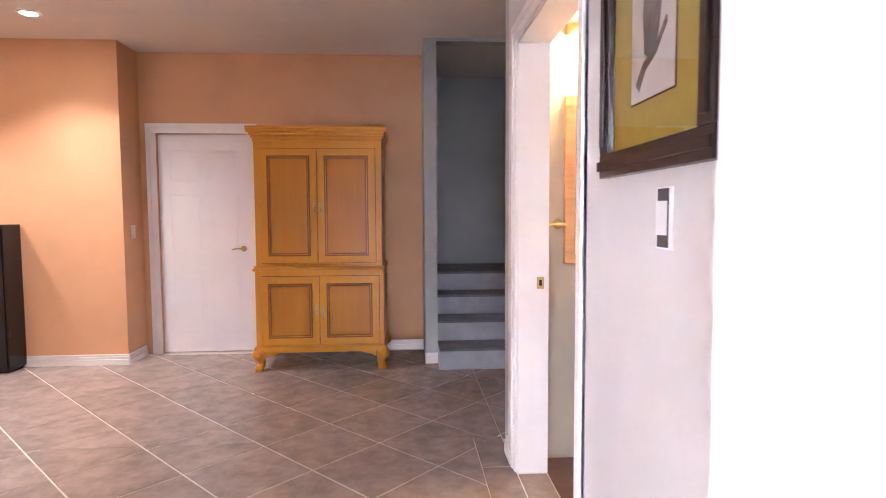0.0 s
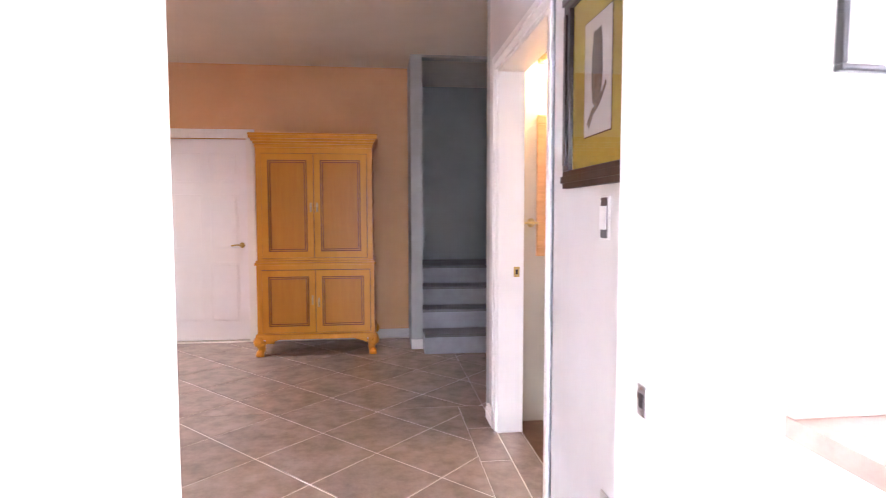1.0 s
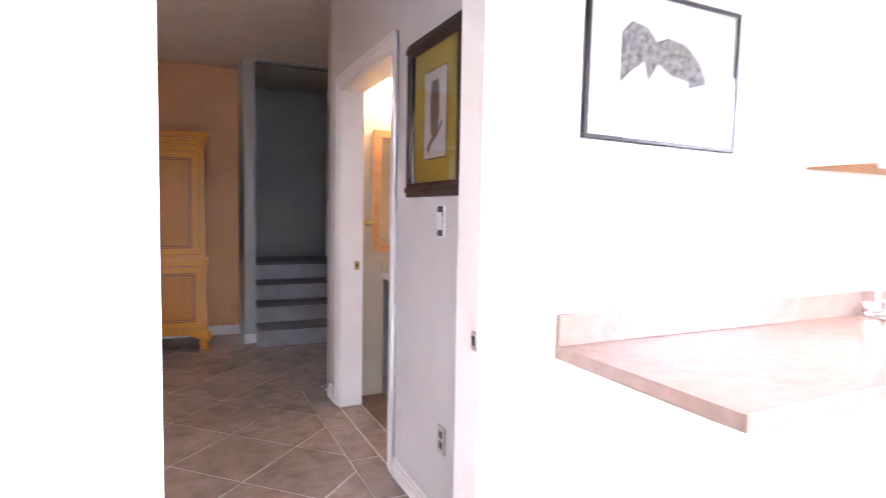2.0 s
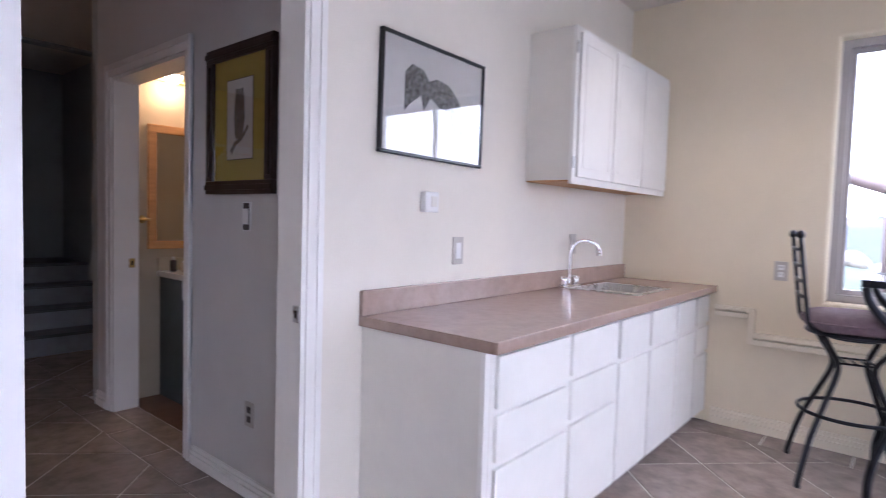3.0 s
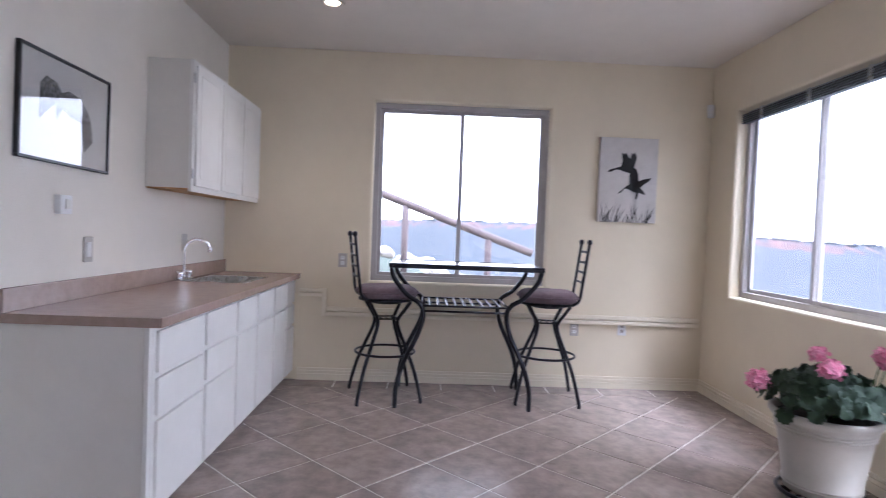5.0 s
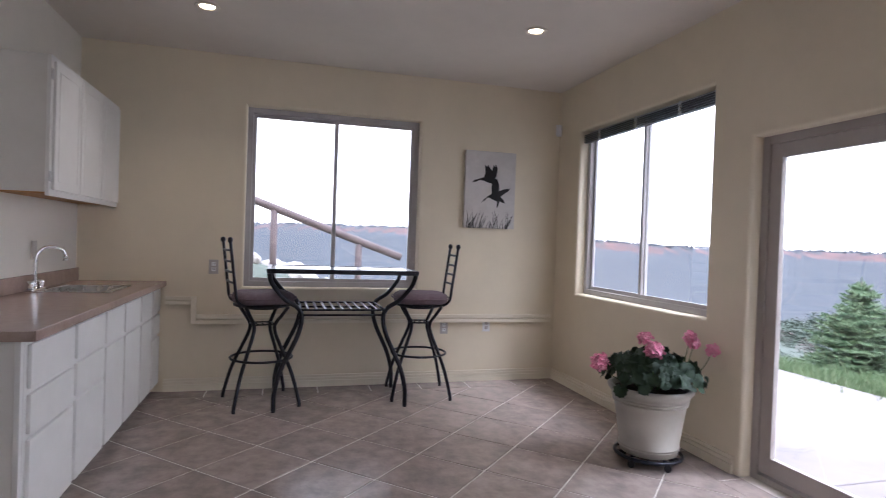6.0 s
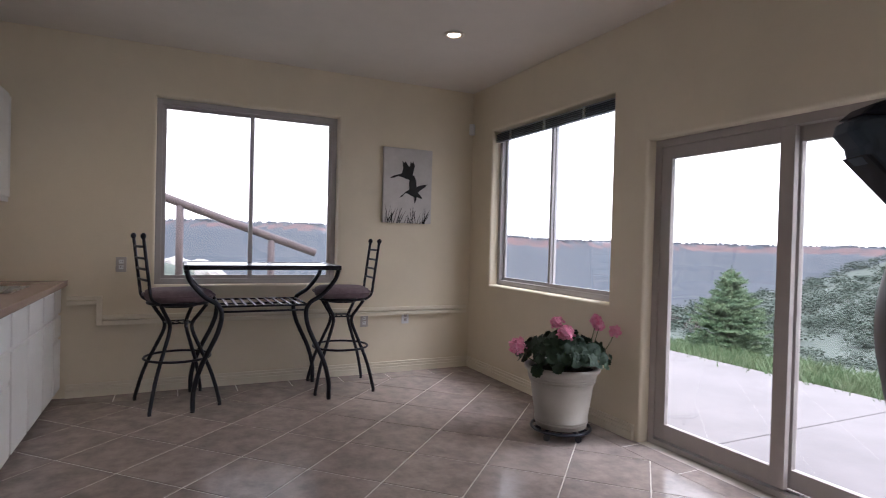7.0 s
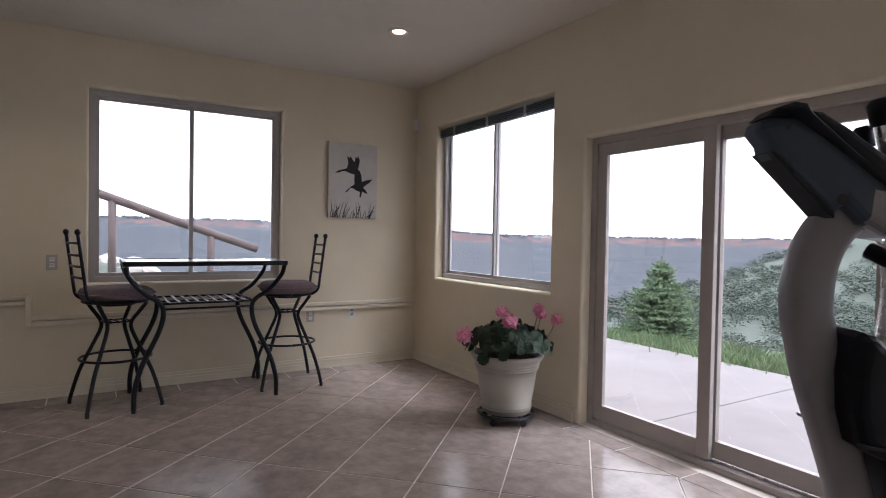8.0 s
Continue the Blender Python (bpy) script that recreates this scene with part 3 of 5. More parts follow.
# wall cabinet
UX0, UY, UZ0, UZ1 = 1.27, -0.28, 1.517, 2.325
cab = thing("wall_cabinet", pose(0, 0, 0), "white painted wall cabinet with three doors over the worktop", "cabinet")
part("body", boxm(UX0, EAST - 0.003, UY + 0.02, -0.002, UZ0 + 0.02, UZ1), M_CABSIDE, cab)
part("underside", boxm(UX0 + 0.01, EAST - 0.006, UY + 0.026, -0.003, UZ0 + 0.012, UZ0 + 0.0195), M_RAWWOOD, cab, "bare plywood underside")
part("face_frame", boxm(UX0, EAST - 0.003, UY + 0.0195, UY, UZ0, UZ1), M_CAB, cab)
for i in range(3):
    a = UX0 + 0.03 + i * 0.45
    d = part("door", boxm(a, a + 0.425, UY - 0.001, UY - 0.018, UZ0 + 0.035, UZ1 - 0.03, 0.004), M_CAB, cab)
    bm = bmesh.new()
    for q in ((a + 0.05, a + 0.375, UZ0 + 0.085, UZ0 + 0.09), (a + 0.05, a + 0.375, UZ1 - 0.085, UZ1 - 0.08), (a + 0.05, a + 0.055, UZ0 + 0.09, UZ1 - 0.085), (a + 0.37, a + 0.375, UZ0 + 0.09, UZ1 - 0.085)):
        box(bm, q[0], q[1], UY - 0.021, UY - 0.0185, q[2], q[3])
    part("bead", bm, M_CAB, d)
for hz in (UZ0 + 0.11, UZ1 - 0.11):
    part("hinge", boxm(UX0 - 0.004, UX0 + 0.028, UY - 0.006, UY - 0.001, hz - 0.03, hz + 0.03, 0.001), M_STEEL, cab, "dull steel hinge")

# ---- fittings on the walls ----


def wall_plate(x, y, z, face, w, h, mat, kind, label, mat2=None, rocker=True):
    """A switch or socket plate; face: the turn about z that makes its front look along -y."""
    t = thing(kind, pose(x, y, z, 0, 0, face), label, kind.replace("_", " "))
    part("plate", boxm(-w / 2, w / 2, -0.007, 0.0, -h / 2, h / 2, 0.002), mat, t)
    if rocker:
        part("rocker", boxm(-w * 0.24, w * 0.24, -0.0105, -0.007, -h * 0.29, h * 0.29, 0.001), mat2 or M_PLASTIC, t)
    else:
        for dz in (-0.19, 0.19):
            s = part("receptacle", boxm(-w * 0.22, w * 0.22, -0.009, -0.007, h * (dz - 0.13), h * (dz + 0.13), 0.001), mat2 or M_PLASTIC, t)
            for dx in (-0.006, 0.006):
                part("slot", boxm(dx - 0.0015, dx + 0.0015, -0.0095, -0.009, h * dz - 0.003, h * dz + 0.009), M_BLACK, s)
    return t


sw = thing("light_switch", pose(-0.001, 0.678, 1.297, 0, 0, -90), "white rocker switch in a dark slotted plate", "light switch")
part("plate", boxm(-0.036, 0.036, -0.005, 0.0, -0.066, 0.066, 0.002), M_PLASTIC, sw)
part("insert", boxm(-0.024, 0.024, -0.008, -0.005, -0.062, 0.062, 0.001), M_DARKPLASTIC, sw, "dark slotted insert")
part("rocker", boxm(-0.0235, 0.0235, -0.012, -0.008, -0.036, 0.036, 0.002), M_PLASTIC, sw)
wall_plate(-0.001, 0.637, 0.388, -90, 0.07, 0.115, M_GREYPLATE, "wall_socket", "grey metal wall socket low on the wall", M_DARKPLASTIC, False)
wall_plate(0.69, -0.001, 1.165, 0, 0.075, 0.13, M_GREYPLATE, "light_switch", "grey rocker switch above the worktop", M_PLASTIC)
wall_plate(1.85, -0.001, 1.18, 0, 0.075, 0.125, M_GREYPLATE, "light_switch", "grey rocker switch beside the tap", M_GREYPLATE)
wall_plate(EAST - 0.001, -1.026, 1.05, 90 + 180, 0.075, 0.12, M_GREYPLATE, "wall_socket", "grey double socket with white outlets beside the window", M_PLASTIC, False)
wall_plate(EAST - 0.001, -3.078, 0.518, 90 + 180, 0.075, 0.12, M_GREYPLATE, "wall_socket", "grey double socket under the cable trunking", M_PLASTIC, False)
wall_plate(EAST - 0.001, -3.503, 0.534, 90 + 180, 0.075, 0.12, M_PLASTIC, "wall_socket", "white telephone socket with two grey jacks", M_GREYPLATE, False)
wall_plate(-2.994, 4.74, 1.16, 90, 0.075, 0.12, M_PLASTIC, "light_switch", "white rocker switch beside the hall door", M_PLASTIC)
thermostat = thing("thermostat", pose(0.468, -0.001, 1.385), "small white plastic thermostat box on the wall", "thermostat")
part("case", boxm(-0.045, 0.045, -0.03, 0.0, -0.045, 0.045, 0.006), M_PLASTIC, thermostat)
part("dial", boxm(-0.008, 0.03, -0.034, -0.03, -0.02, 0.025, 0.001), M_CABSIDE, thermostat)
sensor = thing("alarm_sensor", pose(EAST - 0.035, SOUTH + 0.035, 2.47, 0, 0, -45), "small white alarm sensor in the corner", "alarm sensor")
part("case", boxm(-0.03, 0.03, -0.028, 0.02, -0.055, 0.055, 0.008), M_PLASTIC, sensor)
part("lens", boxm(-0.02, 0.02, -0.031, -0.028, -0.045, 0.0, 0.003), M_CAB, sensor)

# cable trunking along the east wall, with its step beside the cabinets
trunk = thing("cable_trunking", pose(0, 0, 0), "cream painted cable trunking stepped along the wall", "trunking")
for y0, y1, z0, z1 in ((SOUTH + 0.04, -0.90, 0.565, 0.60), (SOUTH + 0.04, -0.90, 0.61, 0.645), (-0.90, -0.86, 0.565, 0.80), (-0.86, -0.66, 0.73, 0.76), (-0.86, -0.66, 0.77, 0.80)):
    part("run", boxm(EAST - 0.030, EAST - 0.001, y0, y1, z0, z1, 0.006), M_CREAMTRIM, trunk)

# ---- pictures ----


def frame_bars(t, w, h, fw, depth, mat, steps=1):
    for a, b, c, d in ((-w / 2, w / 2, -h / 2, -h / 2 + fw), (-w / 2, w / 2, h / 2 - fw, h / 2), (-w / 2, -w / 2 + fw, -h / 2 + fw, h / 2 - fw), (w / 2 - fw, w / 2, -h / 2 + fw, h / 2 - fw)):
        f = part("frame", boxm(a, b, -depth, 0.0, c, d, min(0.004, fw / 4)), mat, t)
        if steps > 1:
            k = fw * 0.3
            part("moulding", boxm(a + (k if b - a < w * 0.9 else 0), b - (k if b - a < w * 0.9 else 0), -depth - 0.008, -depth, c + (k if d - c < h * 0.9 else 0), d - (k if d - c < h * 0.9 else 0), 0.003), mat, f)


def shape(t, name, outline, y, mat, cx=0.0, cz=0.0, s=1.0, label=""):
    bm = bmesh.new()
    prism(bm, [(cx + a * s, cz + b * s) for a, b in outline], 0.001)
    ob = part(name, bm, mat, t, label)
    ob.location.y = y
    return ob


def blob(rng, rx, rz, n=14, rough=0.25):
    return [(rx * math.cos(2 * math.pi * k / n) * (1 + rng.uniform(-rough, rough)), rz * math.sin(2 * math.pi * k / n) * (1 + rng.uniform(-rough, rough))) for k in range(n)]


rng = random.Random(5)
OWY, OWZ = 0.731, 1.741
owl = thing("framed_picture", pose(-0.001, OWY, OWZ, 0, 0, -90), "dark walnut frame with a mustard mat and a grey drawing", "picture")
frame_bars(owl, 0.57, 0.684, 0.062, 0.028, M_FRAMEBROWN, 2)
part("mat_board", boxm(-0.225, 0.225, -0.010, -0.004, -0.29, 0.29), M_MAT, owl, "mustard yellow mat")
part("mat_edge", boxm(-0.112, 0.112, -0.0112, -0.0102, -0.185, 0.185), M_BLACKINK, owl)
part("paper", boxm(-0.108, 0.108, -0.0125, -0.0114, -0.181, 0.181), M_PAPER, owl)
shape(owl, "drawing", [(-0.035, -0.08), (-0.01, -0.1), (0.03, -0.07), (0.045, 0.0), (0.04, 0.09), (0.03, 0.14), (0.0, 0.135), (-0.03, 0.14), (-0.04, 0.07), (-0.045, 0.0)], -0.0135, M_INK)
shape(owl, "drawing", [(-0.08, -0.14), (-0.04, -0.10), (0.02, -0.08), (0.07, -0.03), (0.075, -0.045), (0.025, -0.095), (-0.03, -0.12), (-0.06, -0.16)], -0.0137, M_INK)
g = part("glazing", boxm(-0.225, 0.225, -0.019, -0.017, -0.29, 0.29), M_PICGLASS, owl, "clear picture glass")
g.visible_shadow = False

pic = thing("framed_picture", pose(0.495, -0.001, 1.813, 0, 0.8), "thin black frame with a wide white mat and a grey drawing", "picture")
frame_bars(pic, 0.68, 0.49, 0.014, 0.022, M_BLACK)
part("mat_board", boxm(-0.327, 0.327, -0.010, -0.004, -0.232, 0.232), M_PAPER, pic, "white mat")
shape(pic, "drawing", [(-0.20, 0.10), (-0.16, 0.14), (-0.09, 0.13), (-0.05, 0.09), (0.0, 0.11), (0.08, 0.10), (0.15, 0.05), (0.18, 0.0), (0.2, -0.1), (0.13, -0.16), (0.1, -0.02), (0.02, -0.01), (-0.04, 0.02), (-0.08, -0.04), (-0.10, 0.02), (-0.16, -0.02), (-0.2, -0.06)], -0.0115, M_PALEINK)
g = part("glazing", boxm(-0.327, 0.327, -0.018, -0.016, -0.232, 0.232), M_PICGLASS, pic, "clear picture glass")
g.visible_shadow = False

canvas = thing("canvas_print", pose(EAST - 0.001, -3.486, 1.842, 0, 0, -90 + 180 + 180), "pale grey unframed canvas with black brush shapes", "picture")
part("canvas", boxm(-0.256, 0.256, -0.035, 0.0, -0.368, 0.368, 0.004), M_CANVAS, canvas)
WING = [(-0.19, 0.066), (-0.162, 0.088), (-0.12, 0.101), (-0.068, 0.119), (-0.056, 0.167), (-0.066, 0.24), (-0.044, 0.221), (-0.031, 0.24), (-0.010, 0.207), (0.013, 0.185), (0.022, 0.243), (0.038, 0.221), (0.048, 0.249), (0.068, 0.203), (0.055, 0.139), (0.038, 0.093), (0.018, 0.060), (-0.026, 0.068), (-0.068, 0.084), (-0.11, 0.089), (-0.152, 0.069)]
WING2 = [(-0.09, -0.123), (-0.068, -0.099), (-0.026, -0.062), (0.014, -0.035), (0.010, 0.029), (0.018, 0.093), (0.038, 0.112), (0.066, 0.103), (0.086, 0.057), (0.091, -0.007), (0.128, 0.011), (0.205, 0.026), (0.184, -0.002), (0.138, -0.035), (0.107, -0.062), (0.138, -0.090), (0.158, -0.123), (0.128, -0.117), (0.096, -0.104), (0.086, -0.15), (0.076, -0.167), (0.068, -0.160), (0.074, -0.108), (0.034, -0.095), (-0.006, -0.075), (-0.03, -0.075), (-0.056, -0.108)]
shape(canvas, "brush_shape", WING, -0.0357, M_BLACKINK)
shape(canvas, "brush_shape", WING2, -0.0357, M_BLACKINK)
for k in range(34):
    x0, h, lean = rng.uniform(-0.235, 0.19), rng.uniform(0.06, 0.18), rng.uniform(-0.02, 0.07)
    shape(canvas, "brush_stroke", [(x0, -0.37), (x0 + 0.006, -0.37), (x0 + lean * 0.6 + 0.004, -0.37 + h * 0.6), (x0 + lean * 1.3, -0.37 + h)], -0.0357, M_BLACKINK)

# ---- bar table and stools ----


def bar_table():
    t = thing("bar_table", pose(2.228, -2.055, 0), "dark wrought iron bar table with a slatted shelf", "table")
    L, W, H = 1.16, 0.66, 1.085
    bm = bmesh.new()
    for a, b, c, d in ((-W / 2, W / 2, -L / 2, -L / 2 + 0.03), (-W / 2, W / 2, L / 2 - 0.03, L / 2), (-W / 2, -W / 2 + 0.03, -L / 2 + 0.03, L / 2 - 0.03), (W / 2 - 0.03, W / 2, -L / 2 + 0.03, L / 2 - 0.03)):
        box(bm, a, b, c, d, H - 0.035, H, 0.003)
    part("top_frame", bm, M_IRON, t)
    part("tabletop", boxm(-W / 2 + 0.031, W / 2 - 0.031, -L / 2 + 0.031, L / 2 - 0.031, H - 0.02, H - 0.004), M_TABLETOP, t, "dark slate tile tabletop")
    for sx in (-1, 1):
        for sy in (-1, 1):
            p = curve_points([(sx * 0.305, sy * 0.562, H - 0.035), (sx * 0.295, sy * 0.535, H - 0.12), (sx * 0.28, sy * 0.44, H - 0.235), (sx * 0.27, sy * 0.345, H - 0.30), (sx * 0.265, sy * 0.315, H - 0.38), (sx * 0.27, sy * 0.345, H - 0.52), (sx * 0.285, sy * 0.455, H - 0.76), (sx * 0.296, sy * 0.50, H - 0.93), (sx * 0.298, sy * 0.505, 0.012)])
            leg = part("leg", tube(bmesh.new(), p, 0.018, 8), M_IRON, t)
            part("foot", lathe(bmesh.new(), [(0.016, 0.0), (0.018, 0.006), (0.010, 0.014)], 10, sx * 0.298, sy * 0.505), M_IRON, leg)
    zs = H - 0.315
    for sx in (-1, 1):
        for dz in (0.0, -0.04):
            part("shelf_rail", tube(bmesh.new(), [(sx * 0.27, -0.325, zs + dz), (sx * 0.27, 0.325, zs + dz)], 0.008), M_IRON, t)
    for sy in (-1, 1):
        part("shelf_rail", tube(bmesh.new(), [(-0.27, sy * 0.325, zs), (0.27, sy * 0.325, zs)], 0.008), M_IRON, t)
    for k in range(9):
        y = -0.27 + k * 0.0675
        part("shelf_bar", boxm(-0.27, 0.27, y - 0.010, y + 0.010, zs - 0.004, zs + 0.004, 0.001), M_IRON, t)
    return t


bar_table()


def bar_stool():
    t = thing("bar_stool", pose(2.222, -1.447, 0, 0, 0, 14), "dark iron bar stool with a mauve cushion and ladder back", "stool", "stools at the bar table")
    bm = bmesh.new()
    lathe(bm, [(0.10, 0.795), (0.20, 0.797), (0.225, 0.81), (0.235, 0.84), (0.225, 0.87), (0.19, 0.887), (0.10, 0.893), (0.02, 0.893)], 28)
    for v in bm.verts:          # squarish pad
        a = math.atan2(v.co.y, v.co.x)
        k = 1 / max(abs(math.cos(a)), abs(math.sin(a))) ** 0.55
        v.co.x, v.co.y = v.co.x * k, v.co.y * k
    cushion = part("cushion", bm, M_CUSHION, t, "mauve fabric seat cushion")
    ring = [(0.245 * math.cos(a), 0.245 * math.sin(a), 0.845) for a in (2 * math.pi * k / 28 for k in range(29))]
    ring = [(x / max(abs(x), abs(y)) ** 0.55 * 0.245 ** 0.55, y / max(abs(x), abs(y)) ** 0.55 * 0.245 ** 0.55, z) for x, y, z in ring]
    part("piping", tube(bmesh.new(), ring, 0.006, 6), M_CUSHION, cushion)
    for z, r in ((0.785, 0.215), (0.765, 0.12)):
        part("seat_ring", tube(bmesh.new(), [(r * math.cos(2 * math.pi * k / 24), r * math.sin(2 * math.pi * k / 24), z) for k in range(25)], 0.011 if r > 0.2 else 0.014), M_IRON, t)
    part("swivel", lathe(bmesh.new(), [(0.06, 0.755), (0.075, 0.765), (0.075, 0.775), (0.06, 0.795)], 20), M_IRON, t)
    for k in range(4):
        a = math.pi / 4 + k * math.pi / 2
        c, s = math.cos(a), math.sin(a)
        p = curve_points([(r * c, r * s, z) for r, z in ((0.225, 0.775), (0.175, 0.71), (0.115, 0.63), (0.12, 0.56), (0.185, 0.43), (0.275, 0.25), (0.34, 0.05), (0.345, 0.005))])
        part("leg", tube(bmesh.new(), p, 0.0142, 8), M_IRON, t)
    for k in range(4):
        a, b = math.pi / 4 + k * math.pi / 2, math.pi / 4 + (k + 1) * math.pi / 2
        part("brace", tube(bmesh.new(), [(0.115 * math.cos(a), 0.115 * math.sin(a), 0.63), (0.115 * math.cos(b), 0.115 * math.sin(b), 0.63)], 0.006, 6), M_IRON, t)
    for k in range(3):
        y = -0.045 + k * 0.045
        part("brace_bar", tube(bmesh.new(), [(-0.08, y, 0.63), (0.08, y, 0.63)], 0.005, 6), M_IRON, t)
    part("foot_ring", tube(bmesh.new(), [(0.235 * math.cos(2 * math.pi * k / 32), 0.235 * math.sin(2 * math.pi * k / 32), 0.365) for k in range(33)], 0.0095), M_IRON, t)
    for sx in (-1, 1):
        post = part("back_post", tube(bmesh.new(), curve_points([(sx * 0.165, 0.17, 0.785), (sx * 0.165, 0.225, 0.83), (sx * 0.165, 0.245, 0.95), (sx * 0.165, 0.285, 1.27)]), 0.0115), M_IRON, t)
        part("finial", ball(bmesh.new(), sx * 0.165, 0.287, 1.287, 0.02, 0.023), M_IRON, post)
    for z, y in ((0.965, 0.247), (1.045, 0.257), (1.125, 0.267), (1.21, 0.278)):
        part("back_rung", tube(bmesh.new(), curve_points([(-0.165, y, z), (-0.08, y + 0.012, z), (0.08, y + 0.012, z), (0.165, y, z)], 4), 0.009), M_IRON, t)
    return t


stool = bar_stool()
copy_thing(stool, pose(2.28, -2.745, 0, 0, 0, 175))

# ---- hall: door, armoire, stairs, black cabinet


def panel_door(m, label, W, H, lever_x, hinge_x=0.0, hinge_y=-0.006):
    """A six-panel door with its front towards -y and its lever pointing at the hinges."""
    turn = 1 if hinge_x < lever_x else -1
    hd = thing("panel_door", m, label, "door")
    part("leaf", boxm(0.003, W - 0.003, 0.0, 0.036, 0.008, H, 0.002), M_DOOR, hd)
    pw = (W - 0.10 * 2 - 0.06) / 2
    for px in (0.10, 0.16 + pw):
        for z0, z1 in ((0.20, 0.80), (0.95, 1.50), (1.62, 1.92)):
            p = part("panel", boxm(px + 0.022, px + pw - 0.022, -0.004, -0.0005, z0 + 0.022, z1 - 0.022, 0.003), M_DOOR, hd)
            bm = bmesh.new()
            for q in ((px, px + pw, z0, z0 + 0.012), (px, px + pw, z1 - 0.012, z1), (px, px + 0.012, z0 + 0.012, z1 - 0.012), (px + pw - 0.012, px + pw, z0 + 0.012, z1 - 0.012)):
                box(bm, q[0], q[1], -0.005, -0.0005, q[2], q[3], 0.002)
            part("moulding", bm, M_DOOR, p)
    lever = part("handle", lathe(bmesh.new(), [(0.026, 0.0), (0.028, 0.006), (0.02, 0.012), (0.01, 0.03)], 18), M_BRASS, hd, "brass lever handle")
    lever.matrix_basis = pose(lever_x, 0.0, 0.985, 90)
    part("lever", tube(bmesh.new(), curve_points([(0, 0, 0.03), (-0.01 * turn, 0, 0.045), (-0.05 * turn, 0.004, 0.05), (-0.10 * turn, -0.006, 0.046)]), 0.0075), M_BRASS, lever)
    for hz in (0.25, 1.02, 1.82):
        part("hinge", tube(bmesh.new(), [(hinge_x, hinge_y, hz - 0.045), (hinge_x, hinge_y, hz + 0.045)], 0.006, 8), M_BRASS, hd)
    return hd


panel_door(pose(-2.85, HNORTH + 0.03, 0), "closed white six-panel door with a brass lever", 0.83, 2.055, 0.765)
# the kitchen door, swung right back against the partition
panel_door(pose(-1.858, -0.062, 0, 0, 0, -1.0), "open white six-panel door folded back against the wall", 0.838, 2.18, 0.07, 0.79, 0.042)

arm = thing("armoire", pose(-1.272, 4.25, 0), "honey-stained oak armoire with panelled doors and claw feet", "armoire")
part("lower_body", boxm(-0.53, 0.53, 0.0, 0.60, 0.19, 0.855, 0.004), M_WOOD, arm)
part("upper_body", boxm(-0.52, 0.52, 0.01, 0.59, 0.875, 1.93, 0.004), M_WOOD, arm)
bm = bmesh.new()
for w, y, z0, z1 in ((0.525, -0.008, 1.90, 1.93), (0.535, -0.02, 1.9305, 1.952), (0.548, -0.038, 1.9525, 1.975), (0.565, -0.058, 1.9755, 2.005), (0.568, -0.062, 2.0055, 2.022)):
    box(bm, -w, w, y, 0.60, z0, z1, 0.004)
part("cornice", bm, M_WOOD, arm)
bm = bmesh.new()
for w, y, z0, z1 in ((0.545, -0.016, 0.838, 0.860), (0.535, -0.006, 0.8605, 0.880)):
    box(bm, -w, w, y, 0.605, z0, z1, 0.004)
part("waist_moulding", bm, M_WOOD, arm)
part("base_rail", boxm(-0.545, 0.545, -0.016, 0.605, 0.155, 0.205, 0.006), M_WOOD, arm)


def armoire_door(x0, x1, z0, z1, y, knob_x, knob_z, drop):
    d = part("door", boxm(x0, x1, y - 0.020, y - 0.0045, z0, z1, 0.004), M_WOOD, arm)
    # A dark plate, a little larger than the door, paints the gap's shade.
    part("gap_shade_plate", boxm(x0 - 0.0035, x1 + 0.0035, y - 0.0044, y - 0.0004, z0 - 0.0035, z1 + 0.0035), M_FRAMEBROWN, d)
    m = 0.075
    part("panel", boxm(x0 + m, x1 - m, y - 0.0225, y - 0.0205, z0 + m, z1 - m), M_WOODDARK, d, "darker flat door panel")
    for k, (dd, pr) in enumerate(((0.0, 0.030), (0.016, 0.0265))):
        a, b, c, e = x0 + m - 0.018 + dd, x1 - m + 0.018 - dd, z0 + m - 0.018 + dd, z1 - m + 0.018 - dd
        bm = bmesh.new()
        t = 0.010
        for q in ((a, b, c, c + t), (a, b, e - t, e), (a, a + t, c + t, e - t), (b - t, b, c + t, e - t)):
            box(bm, q[0], q[1], y - pr, y - 0.0203, q[2], q[3], 0.003)
        part("moulding", bm, M_WOODLINE, d)
    esc = part("escutcheon", boxm(knob_x - 0.009, knob_x + 0.009, y - 0.0225, y - 0.0202, knob_z - 0.055, knob_z + 0.03, 0.002), M_BRASS, d)
    part("knob", tube(bmesh.new(), [(knob_x, y - 0.021, knob_z), (knob_x, y - 0.036, knob_z), (knob_x, y - 0.047, knob_z)], [0.006, 0.007, 0.011], 10), M_BRASS, esc)
    if drop:
        part("drop", tube(bmesh.new(), [(knob_x, y - 0.040, knob_z), (knob_x, y - 0.036, knob_z - 0.05)], [0.004, 0.007], 8), M_BRASS, esc)


